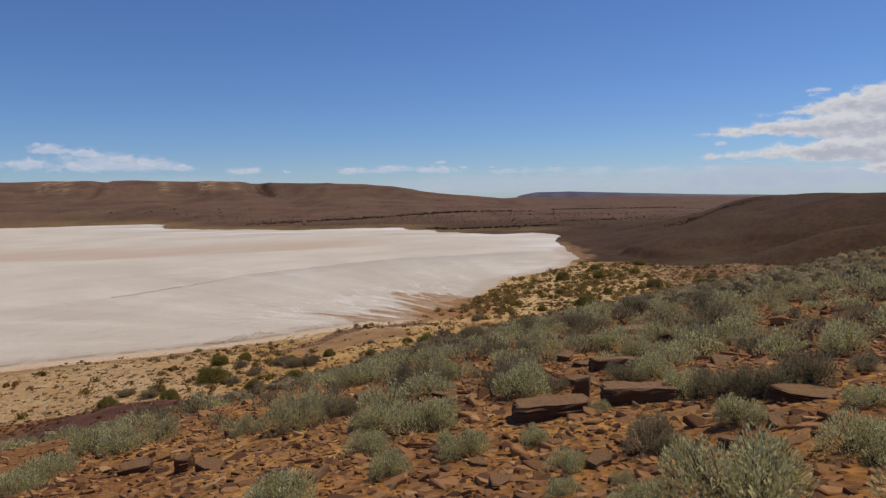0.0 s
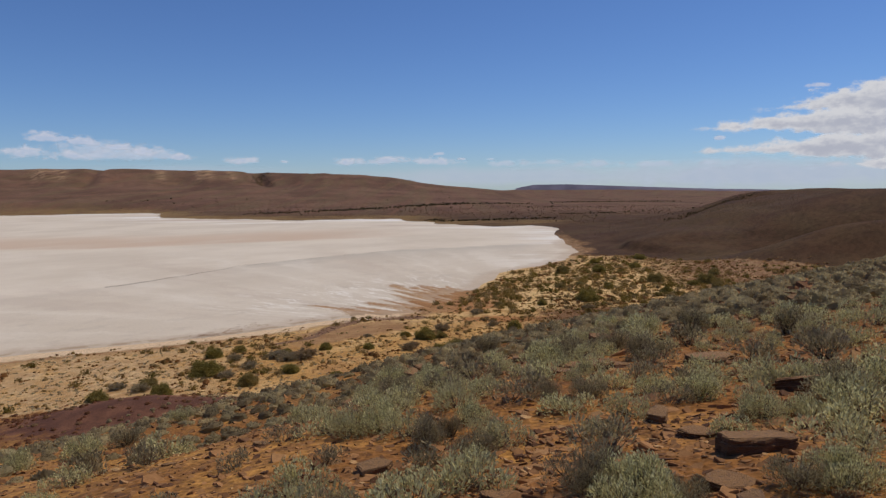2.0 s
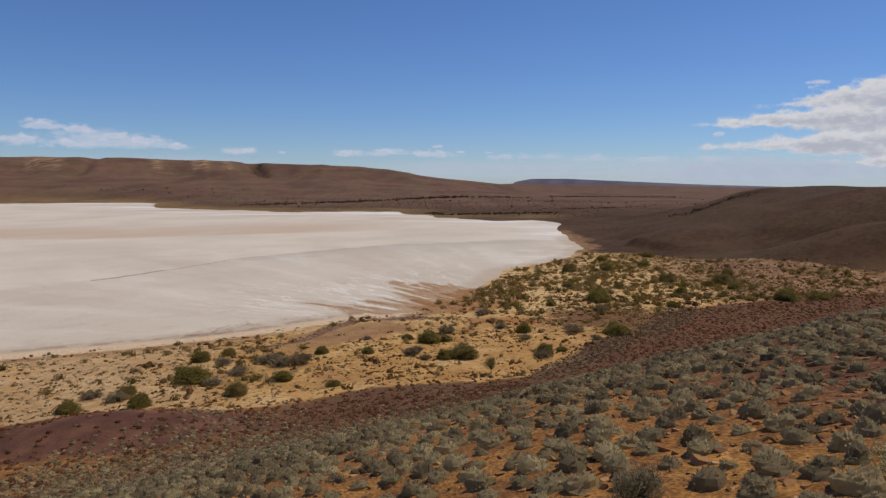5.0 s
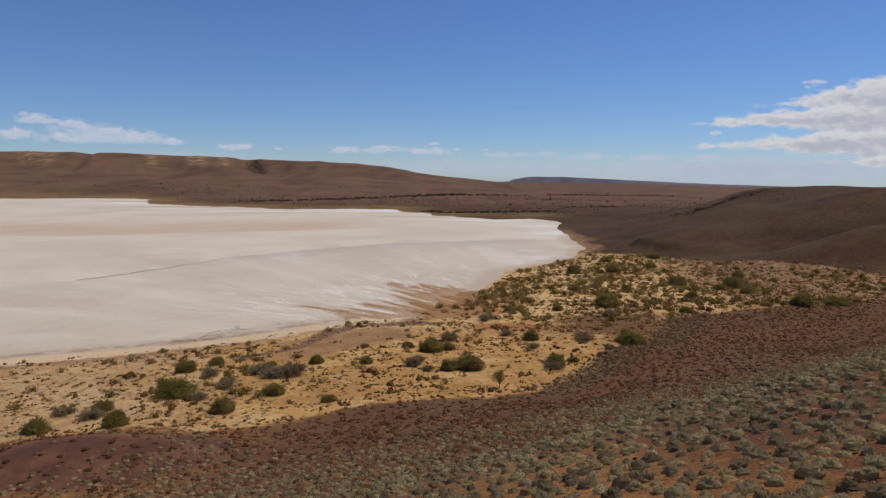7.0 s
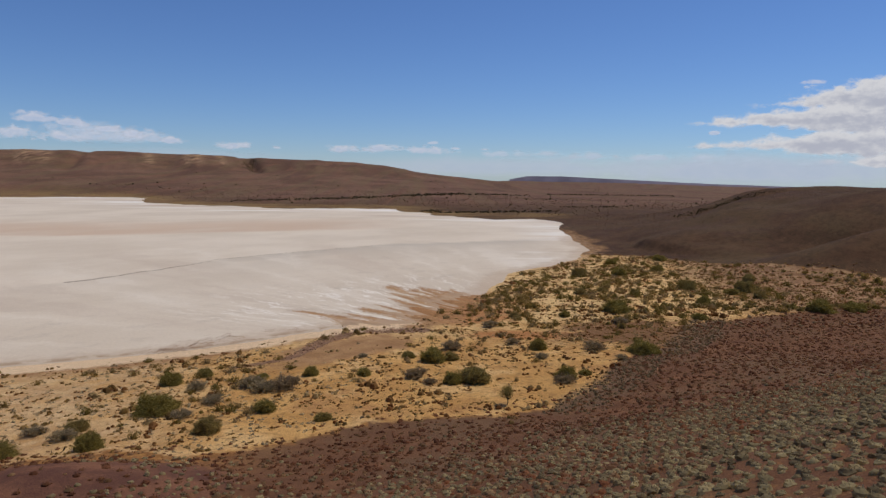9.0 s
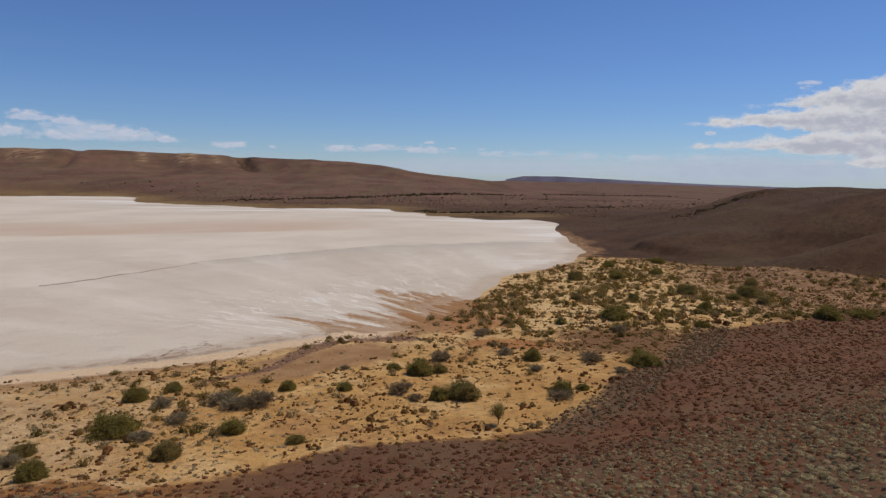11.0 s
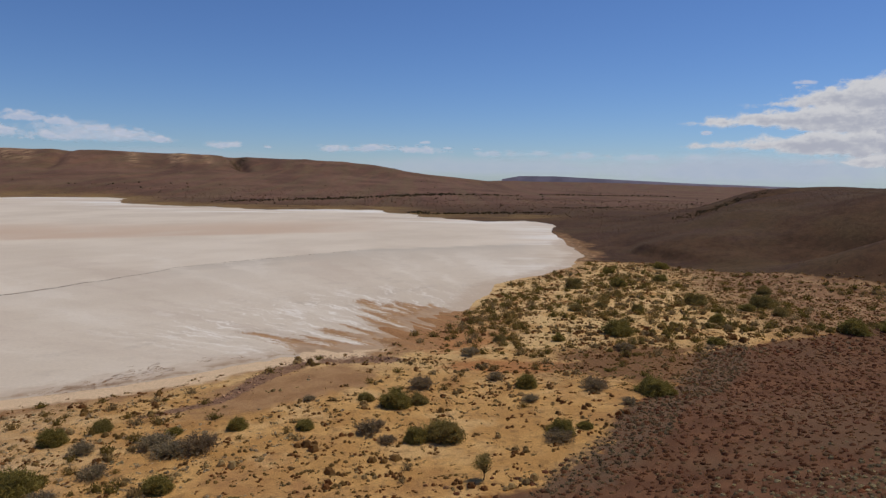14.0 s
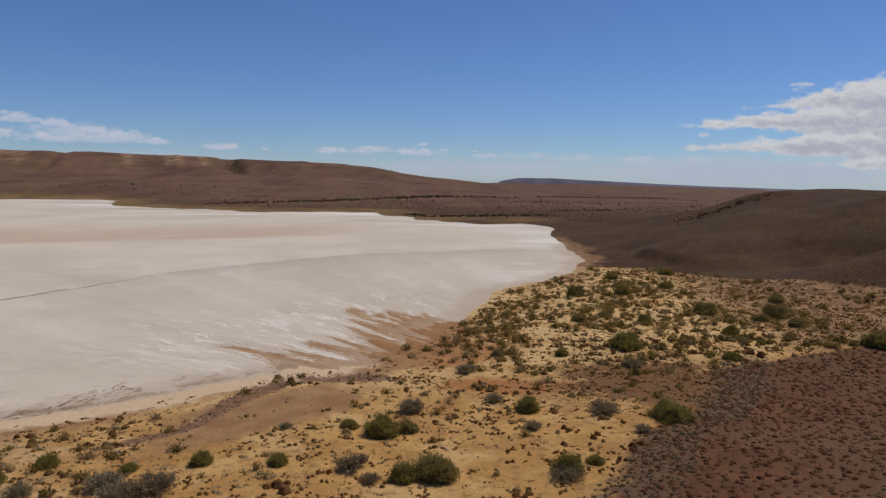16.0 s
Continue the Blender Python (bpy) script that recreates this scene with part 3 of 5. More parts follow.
SAND_EDGE = [(-120, 74), (-60, 68), (-45, 69), (-36, 73.5), (-29, 76), (-23, 73), (-19, 75), (-13, 79), (-9, 82.5), (4, 84), (10, 87),
             (17, 94), (19, 101), (24, 108), (31, 113), (41, 128), (72, 141), (110, 152), (150, 160)]


def sand_amount(x, y):
    edge = np.interp(x, [p[0] for p in SAND_EDGE], [p[1] for p in SAND_EDGE])
    far = np.interp(x, [-200, 20, 45, 62, 75, 86, 100, 130, 170], [400, 400, 232, 222, 200, 178, 166, 158, 140])
    return smooth(-4.5, 4.5, y - edge) * smooth(6, -8, y - far)


gx, gy, gfaces, gk = sheet()
gz, gd = land(gx, gy)
gr = np.hypot(gx, gy)
ground_mesh = mesh_of("ground", np.stack([gx, gy, gz], 1), gfaces, GROUND, True)
gsand = sand_amount(gx, gy)
hill_here = near_hill(gx, gy)
give(ground_mesh, "sand", gsand)
hillside = smooth(23, 10, hill_here + 3 * fbm(gx, gy, 7, 3, 61)) * (0.3 + 0.7 * smooth(-27, -12, gx))
give(ground_mesh, "brown", np.where(gsand > 0.5, 0, np.maximum(hillside, smooth(100, 140, gy))))
give(ground_mesh, "stony", smooth(5.5, 10, gy + 0.4 * gx) * smooth(2.0, 7.0, gx + 2 * fbm(gx, gy, 5, 2, 55)) * (hill_here > 8))
give(ground_mesh, "pink", smooth(50, 74, gx + 6 * fbm(gx, gy, 20, 2, 53)))
give(ground_mesh, "drab", 1.7 * np.exp(-((gx - 29) / 10) ** 2 - ((gy - 121.5) / 6.5) ** 2) + 0.7 * np.exp(-((gx - 30) / 18) ** 2 - ((gy - 124) / 13) ** 2) + 0.8 * smooth(45, 62, gx) * (gy < 190))
give(ground_mesh, "scrubby", smooth(140, 190, gy))
give(ground_mesh, "wash", 1.1 * smooth(0.2, 0.8, np.exp(-((gx - 2) / 15) ** 2 - ((gy - 147) / 17) ** 2)))
give(ground_mesh, "far", smooth(420, 620, gy))
shore_mud = smooth(11, 3, gd + 4 * fbm(gx, gy, 15, 3, 51)) * (gy < 260) * smooth(14, 4, gx)
shore_mud = np.maximum(shore_mud, 0.6 * smooth(12, 3, gd + 5 * fbm(gx, gy, 12, 3, 69)) * smooth(180, 205, gy) * smooth(380, 300, gy) * smooth(12, 28, gx))
give(ground_mesh, "mud", np.maximum(np.maximum(shore_mud, 0.9 * terrace(gx, gy)), 0.25 * smooth(-30, -44, gx + 6 * fbm(gx, gy, 12, 3, 54)) * (gy < 130)))
give(ground_mesh, "fringe", smooth(34, 4, gd + 8 * fbm(gx * 0.3, gy, 20, 3, 64)) * smooth(380, 430, gy))
give(ground_mesh, "gravel", 1.35 * np.exp(-((gx + 29) / 13) ** 2 - ((gy - 63) / 7.5) ** 2))
give(ground_mesh, "bench", 0.95 * bench(gx, gy))
give(ground_mesh, "bleached", 0.85 * smooth(112, 132, gy - 0.2 * gx) * gsand)
give(ground_mesh, "ashen", 0.62 * smooth(-18, -36, gx + 0.35 * (gy - 85) + 5 * fbm(gx, gy, 11, 3, 70)))
give(ground_mesh, "grit", grey_band(gx, gy))
give(ground_mesh, "rust", 1.2 * np.exp(-((gx - 12) / 10) ** 2 - ((gy - 121) / 3.2) ** 2) + 1.15 * np.exp(-((gx - 3) / 11) ** 2 - ((gy - 138) / 10) ** 2))
azimuth = np.degrees(np.arctan2(gx, gy - 20))
# bearings of the pale cliff faces that carry this painted sunlight
cliffs = sum(np.exp(-((azimuth - a) / w) ** 2) for a, w in ((-31.2, 0.7), (-29.9, 0.45), (-22.9, 0.35), (-20.1, 0.35), (-19.3, 0.5), (-17.6, 0.35)))
give(ground_mesh, "pale", np.clip(cliffs, 0, 1) * smooth(1060, 1140, gr) * smooth(1300, 1220, gr))
give(ground_mesh, "along", azimuth * np.clip(gr, 0, 1500) * 0.0175)
give(ground_mesh, "up", gz * 1.6)
give(ground_mesh, "crust", smooth(8.0, 1.5, gd) * (gy < 300) * (0.35 + 0.65 * smooth(8, -10, gx)) * (1 - 0.9 * np.exp(-((gx - 0) / 14) ** 2 - ((gy - 146) / 16) ** 2)))
ground = tagged(new("ground", ground_mesh), "red-brown rocky desert ground running out to a flat horizon", "ground", kind="structure")

keep = (gd[gfaces] < np.clip(gr[gfaces] / 60, 2, 40)).any(1) & (gy[gfaces] > 50).all(1) & (gr[gfaces] < 1100).all(1) & (gx[gfaces] > -790).all(1)
used, lake_faces = np.unique(gfaces[keep], return_inverse=True)
lx, ly, ld = gx[used], gy[used], gd[used]
lake_mesh = mesh_of("salt_lake", np.stack([lx, ly, np.zeros(len(lx))], 1), lake_faces.reshape(-1, 4), SALT, True)
give(lake_mesh, "edge", smooth(-13, 0, ld) * smooth(330, 280, ly))
FAN_HEAD = (25.5, 108.0)
sweep, span = np.degrees(np.arctan2(ly - FAN_HEAD[1], lx - FAN_HEAD[0])), np.hypot(lx - FAN_HEAD[0], ly - FAN_HEAD[1])
# tongues of brown mud: bearing from the head of the fan, where each starts and ends, half-width
tongues = sum(np.exp(-(np.radians(sweep - a) * span / w) ** 2) * smooth(r0 - 3, r0 + 2, span) * smooth(r1 + 4, r1 - 5, span)
              for a, r0, r1, w in ((121.2, 48, 75, 2.6), (117, 50, 72, 1.8), (113, 52, 66, 2.0), (147, 44, 66, 1.7), (138.5, 41, 58, 1.8),
                                   (143.5, 40, 57, 0.9), (134, 42, 60, 1.0), (128, 44, 62, 1.2), (125, 46, 68, 0.9), (150.5, 40, 50, 1.2)))
delta_here = smooth(108, 114, sweep) * smooth(156, 150, sweep)
give(lake_mesh, "fan", np.clip(0.8 * tongues + 0.6 * smooth(-7.5, -0.5, ld) * delta_here + 0.18 * delta_here * smooth(78, 60, span), 0, 1.1))
give(lake_mesh, "fresh", smooth(100, 116, sweep) * smooth(163, 150, sweep) * smooth(98, 70, span))
give(lake_mesh, "mottled", smooth(-120, -90, lx) * smooth(285, 215, ly + 8 * fbm(lx, ly, 18, 2, 65)))
give(lake_mesh, "swept", np.radians(sweep) * 58)
give(lake_mesh, "reach", span)
crossing = np.interp(lx, [-200, -86.5, -75.2, -64.6, -41.6, -20.9, 30, 60], [60, 171, 190, 213, 236, 256, 275, 285])
south = crossing - ly
give(lake_mesh, "dull", smooth(-2.5, 1.5, south + 1.5 * fbm(lx, ly, 6, 3, 62)) * np.exp(-np.maximum(south, 0) / 24) * smooth(-6, -22, ld) * (0.35 + 0.65 * smooth(-75, -50, lx)))
give(lake_mesh, "beyond", np.maximum(smooth(-70, -8, ld) * smooth(330, 400, ly), 0.75 * smooth(-30, -3, ld) * smooth(190, 225, ly) * smooth(8, 30, lx)))
give(lake_mesh, "tide", np.exp(-((ld + 1.6 + 0.8 * fbm(lx, ly, 7, 2, 66)) / 0.8) ** 2) * smooth(-8, -16, lx) * (ly < 200))
give(lake_mesh, "near", smooth(-75, -15, ld) * (ly < 240))
low_edge = np.interp(lx, [-400, -143, -94, -60, 0], [262, 276, 296, 308, 330]) + 3 * fbm(lx, ly * 0.3, 30, 3, 67)
give(lake_mesh, "band", smooth(-3, 5, ly - low_edge) * smooth(95, 25, ly - low_edge) * smooth(0, -70, lx))
tagged(new("salt_lake", lake_mesh), "dry salt lake with a white crust and pinkish bands", "salt lake", kind="structure")


def crust_ridge():
    """The thin broken line of raised, dirty crust that crosses the salt."""
    r = np.random.default_rng(7)
    pts = np.array([(-86.5, 171), (-80.6, 180.3), (-75.2, 190.2), (-69.1, 201.4), (-64.6, 213.2), (-53.9, 224.5), (-41.6, 236), (-20.9, 256)], float)
    t = np.linspace(0, len(pts) - 1, 420)
    x, y = np.interp(t, np.arange(len(pts)), pts[:, 0]), np.interp(t, np.arange(len(pts)), pts[:, 1])
    x, y = x + 0.9 * fbm(t * 9, t * 0, 5, 3, 58), y + 0.9 * fbm(t * 9, t * 0 + 40, 5, 3, 59)
    verts, faces = [], []
    for k in range(len(t) - 1):
        half = (0.55 if t[k] < 2.5 else 0.26) * r.uniform(0.4, 1.3) * (1 - 0.5 * t[k] / 7)
        if r.uniform() < 0.12 + 0.07 * t[k]:
            continue
        dx, dy = x[k + 1] - x[k], y[k + 1] - y[k]
        n = math.hypot(dx, dy) + 1e-6
        ox, oy = -dy / n * half, dx / n * half
        up, b = r.uniform(0.03, 0.09), len(verts)
        verts += [(x[k] - ox, y[k] - oy, -0.02), (x[k], y[k], up), (x[k] + ox, y[k] + oy, -0.02),
                  (x[k + 1] - ox, y[k + 1] - oy, -0.02), (x[k + 1], y[k + 1], up), (x[k + 1] + ox, y[k + 1] + oy, -0.02)]
        faces += [(b, b + 3, b + 4, b + 1), (b + 1, b + 4, b + 5, b + 2)]
    me = mesh_of("crust_ridge", verts, faces, plain_material("dirty_crust", (0.19, 0.135, 0.095), 0.95, 0.3, 0.6))
    tagged(new("crust_ridge", me), "broken line of dirty raised crust across the salt", "crust", kind="stuff")


def drift_line():
    """Dark debris washed up in scrolls and loops along the edge of the salt, and a small dark channel."""
    r = np.random.default_rng(8)
    lines = []
    for cx, cy, wide, n in ((-35.2, 121.9, 1.9, 9), (-34.4, 123.0, 1.2, 7), (-37.3, 119.6, 1.6, 8), (-38.6, 117.4, 1.7, 9), (-40.6, 115.3, 1.9, 9), (-42.8, 113.9, 1.7, 7), (-29.5, 127.4, 0.9, 4), (-25.5, 128.5, 0.7, 3)):
        for _ in range(3 * n):
            x, y, a0, turn = cx + r.normal(0, 0.75 * wide), cy + r.normal(0, 0.6 * wide), r.uniform(0, 6.28), r.uniform(0.5, 2.0)
            rx, ry = wide * r.uniform(0.12, 0.5), wide * r.uniform(0.2, 0.6)
            a = a0 + np.linspace(0, turn, 12)
            ru = np.cumsum(r.normal(0, 0.05, 12))
            lines.append(np.stack([x + (rx + ru) * np.cos(a) + 0.5 * ry * np.sin(a), y + 0.6 * rx * np.cos(a) + (ry + ru) * np.sin(a), 0.02 + r.uniform(0, 0.03, 12)], 1))
    for _ in range(4):
        t = np.linspace(0, 1, 14)
        lines.append(np.stack([9.9 + 3.2 * t + 0.5 * np.sin(t * 7) + r.normal(0, 0.25), 157.5 + 14.5 * t + r.normal(0, 0.2, 14), np.full(14, 0.03)], 1))
    v, f = twigs(lines, 0.06)
    tagged(new("drift_line", mesh_of("drift_line", v, f, plain_material("dark_debris", (0.32, 0.185, 0.095)))),
           "dark debris washed up in loops along the salt edge", "debris", kind="stuff")


crust_ridge()


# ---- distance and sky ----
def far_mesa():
    """A low flat-topped range on the horizon; the blue of distant haze is put into its colour."""
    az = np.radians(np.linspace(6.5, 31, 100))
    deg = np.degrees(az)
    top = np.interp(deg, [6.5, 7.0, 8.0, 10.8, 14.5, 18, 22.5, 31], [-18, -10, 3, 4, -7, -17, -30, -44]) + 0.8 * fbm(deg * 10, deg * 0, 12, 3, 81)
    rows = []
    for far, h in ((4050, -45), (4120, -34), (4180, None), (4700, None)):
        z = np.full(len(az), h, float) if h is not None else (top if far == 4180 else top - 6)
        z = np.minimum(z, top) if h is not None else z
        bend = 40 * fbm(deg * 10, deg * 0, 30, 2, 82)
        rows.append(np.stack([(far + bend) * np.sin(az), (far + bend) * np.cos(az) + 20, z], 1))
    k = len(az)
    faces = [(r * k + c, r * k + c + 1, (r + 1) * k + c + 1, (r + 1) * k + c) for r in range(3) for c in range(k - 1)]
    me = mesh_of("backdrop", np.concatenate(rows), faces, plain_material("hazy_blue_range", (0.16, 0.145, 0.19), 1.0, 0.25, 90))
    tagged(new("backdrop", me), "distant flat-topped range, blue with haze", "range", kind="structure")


far_mesa()


def cloud(heading, up, wide, tall, seed, label, bright=(0.62, 0.625, 0.66), shade=(0.41, 0.43, 0.51), tongue=False, dense=1.0, grain=1.0, lump=2.1):
    """A cumulus far off; heading, height and half-sizes in degrees."""
    far = 4750
    n, m = 13, 7
    u, v = np.meshgrid(np.linspace(-1, 1, n), np.linspace(-1, 1, m))
    verts = np.stack([u.ravel(), 0.02 * np.cos(u * 1.5).ravel(), v.ravel()], 1)
    faces = [(r * n + c, r * n + c + 1, (r + 1) * n + c + 1, (r + 1) * n + c) for r in range(m - 1) for c in range(n - 1)]
    me = mesh_of("cloud", verts, faces, cloud_material("cumulus", wide, tall, bright, shade, seed, tongue, dense, grain, lump))
    ob = new("cloud", me)
    a, e = radians(heading), radians(up)
    ob.matrix_world = Matrix.Translation((far * math.sin(a) * math.cos(e), 20 + far * math.cos(a) * math.cos(e), 26 + far * math.sin(e))) \
        @ pose(0, 0, 0, 0, 0, -heading) @ Matrix.Diagonal((far * radians(wide), 1, far * radians(tall), 1))
    return tagged(ob, label, "cloud", "clouds")


for _k, _c in enumerate([(35.6, 5.4, 11.5, 2.4), (31.7, 4.05, 12.3, 1.6), (32.7, 2.25, 13.2, 1.6), (38, 1.0, 9, 1.2), (37.2, 3.6, 8.5, 3.0)]):
    cloud(*_c, 3 + _k, "long flat-based white cumulus with a grey body", tongue=True)
# lilac cloud banks, added also to lay the colour of haze over the horizon
for _k, _c in enumerate([(26, 0.2, 24, 2.7), (6, 0.3, 26, 1.9), (-22, 0.9, 18, 1.2)]):
    cloud(*_c, 40 + _k, "low hazy bank of lilac cloud along the horizon", bright=(0.445, 0.50, 0.61), shade=(0.41, 0.475, 0.60), dense=(0.9, 0.7, 0.4)[_k], grain=0.5, lump=0.6)
for _k, _c in enumerate([(5.5, 1.5, 2.6, 0.55), (9.0, 1.55, 3.0, 0.6), (13.5, 1.35, 3.6, 0.55), (18.0, 1.25, 3.4, 0.5), (22.5, 1.3, 3.0, 0.5), (-27.2, 2.55, 5.6, 1.3), (-23.6, 2.3, 4.2, 0.9)]):
    cloud(*_c, 60 + _k, "faint lilac cloud low over the horizon", (0.53, 0.57, 0.67), (0.46, 0.52, 0.65), dense=0.6, grain=1.2)
for _k, _c in enumerate([(29.4, 6.8, 1.3, 0.35), (22.7, 3.2, 0.8, 0.3), (-30.2, 3.55, 2.6, 0.75), (-27.9, 3.3, 2.0, 0.8), (-28.2, 2.25, 4.2, 0.8), (-25.7, 2.9, 2.2, 0.65),
                         (-24.0, 2.6, 2.4, 0.8), (-32, 2.4, 2.6, 0.85), (-21.2, 2.2, 2.3, 0.6), (-16.5, 1.9, 2.5, 0.65), (-7.6, 1.75, 2.6, 0.55), (-4.4, 1.85, 2.5, 0.65),
                         (-0.7, 1.75, 3.6, 0.6), (-0.2, 2.4, 0.8, 0.3), (2.0, 1.95, 0.7, 0.25), (4.4, 1.9, 0.6, 0.2), (-13, 1.8, 0.7, 0.25)]):
    cloud(*_c, 20 + _k, "small white fair-weather cloud", (0.62, 0.61, 0.68), (0.47, 0.52, 0.66), dense=0.72, grain=1.5)


# ---- plants ----
def leaf_quads(at, way, length, width, rng):
    """Narrow four-cornered leaves at points, each along its own direction."""
    n = len(at)
    way = way / np.linalg.norm(way, axis=1, keepdims=True)
    side = np.cross(way, rng.normal(size=(n, 3)))
    side /= np.linalg.norm(side, axis=1, keepdims=True) + 1e-9
    l = length * rng.uniform(0.7, 1.3, (n, 1))
    w = width * rng.uniform(0.7, 1.3, (n, 1))
    v = np.stack([at - side * w * 0.25, at + way * l * 0.5 - side * w * 0.5, at + way * l, at + way * l * 0.5 + side * w * 0.5], 1)
    return v.reshape(-1, 3), np.arange(4 * n).reshape(n, 4)


def twigs(lines, radius, sides=3):
    """Thin tapering tubes along lines of points."""
    verts, faces = [], []
    for line in lines:
        start = len(verts)
        for k, p in enumerate(line):
            r = radius * (1 - 0.75 * k / (len(line) - 1))
            for s in range(sides):
                a = 2 * math.pi * s / sides
                verts.append((p[0] + r * math.cos(a), p[1] + r * math.sin(a), p[2]))
        for k in range(len(line) - 1):
            for s in range(sides):
                q = start + k * sides
                faces.append((q + s, q + (s + 1) % sides, q + sides + (s + 1) % sides, q + sides + s))
    return np.array(verts), np.array(faces)


def bush_arrays(rng, stems, leaves, length, width, tall=0.85, spread=1.0, bare=0.35, flare=1.0):
    """A shrub of radius 1: stems arching out of one foot, leaves along their outer part."""
    lines, at, way = [], [], []
    for _ in range(stems):
        a, lean = rng.uniform(0, 2 * math.pi), rng.uniform(0.05, 1.0) ** 0.6
        reach = spread * lean * rng.uniform(0.75, 1.05)
        rise = tall * (1 - 0.62 * lean ** 2.2) * rng.uniform(0.75, 1.1)
        bend = rng.normal(0, 0.07, (4, 3))
        t = np.array([0, 0.35, 0.7, 1.0])
        line = np.stack([np.cos(a) * reach * t ** 0.9, np.sin(a) * reach * t ** 0.9, rise * t ** (1.0 if lean < 0.6 else 0.8)], 1) + bend * t[:, None]
        line[0, 2] = -0.06
        lines.append(line)
        pos = rng.uniform(bare, 1.0, leaves)
        p = np.stack([np.interp(pos, t, line[:, c]) for c in range(3)], 1)
        out = line[-1] - line[1]
        at.append(p + rng.normal(0, 0.035 * flare, (leaves, 3)))
        way.append(out / np.linalg.norm(out) + rng.normal(0, 0.55, (leaves, 3)) + (0, 0, 0.25))
    at, way = np.concatenate(at), np.concatenate(way)
    at[:, 2] = np.maximum(at[:, 2], 0.02)
    return lines, leaf_quads(at, way, length, width, rng)


def lobed_dome(r, rings, sides, tall, size, swell=0.36, ragged=0.045):
    """A cushion-shaped heart: a dome swelling into rounded lobes, with a ragged skin."""
    lobes = r.normal(size=(9, 3)) * (1, 1, 0.6) + (0, 0, 0.5)
    lobes /= np.linalg.norm(lobes, axis=1, keepdims=True)
    up = np.linspace(-0.15, 1.25, rings)
    a = np.linspace(0, 2 * math.pi, sides, endpoint=False)
    way = np.stack([np.cos(up)[:, None] * np.cos(a), np.cos(up)[:, None] * np.sin(a), np.sin(up)[:, None] * np.ones(sides)], -1).reshape(-1, 3)
    near = np.arccos(np.clip(way @ lobes.T, -1, 1)).min(1)
    reach = size * (1.02 - swell + swell * np.exp(-(near / 0.42) ** 2) + r.normal(0, ragged, len(way)))
    v = way * reach[:, None] * (1, 1, tall)
    f = [(p * sides + q, p * sides + (q + 1) % sides, (p + 1) * sides + (q + 1) % sides, (p + 1) * sides + q) for p in range(rings - 1) for q in range(sides)]
    top = (rings - 1) * sides
    f += [(top, top + q, top + q + 1, top + q + 2) for q in range(1, sides - 2, 2)]
    return v, np.array(f)


def dome_arrays(rng, stems, leaves, length, width, tall=0.8):
    """A dense rounded bush of radius 1: sprays of leaves round a lobed heart, on a few stems."""
    v, f = lobed_dome(rng, 10, 18, tall, 0.78, 0.34, 0.04)
    stretch = np.array([rng.uniform(0.9, 1.2), rng.uniform(0.8, 1.0), 1.0])
    v = v * stretch
    v[:, 2] = np.maximum(v[:, 2], 0.02)
    sprays = leaves // 14
    foot = v[f[rng.integers(len(f), size=sprays)]]
    foot = (foot * rng.dirichlet(np.ones(4), sprays)[:, :, None]).sum(1)
    out = foot / (np.linalg.norm(foot, axis=1, keepdims=True) + 1e-6)
    tip = foot + (out + rng.normal(0, 0.35, (sprays, 3)) + (0, 0, 0.2)) * rng.uniform(0.04, 0.24, (sprays, 1)) * (1, 1, tall)
    share = rng.uniform(0, 1, (sprays, 14, 1))
    at = (foot[:, None] * (1 - share) + tip[:, None] * share + 0.03 * rng.normal(size=(sprays, 14, 3))).reshape(-1, 3)
    at[:, 2] = np.maximum(at[:, 2], 0.01)
    lv, lf = leaf_quads(at, np.repeat(out, 14, 0) * 0.6 + rng.normal(0, 0.6, (len(at), 3)) + (0, 0, 0.3), length, width, rng)
    lines = []
    for p in v[rng.integers(len(v), size=stems)] * 0.8:
        lines.append(np.array([(0, 0, -0.05), p * (0.3, 0.3, 0.4), p * (0.7, 0.7, 0.75), p]))
    return lines, (np.concatenate([v, lv]), np.concatenate([f, lf + len(v)]))


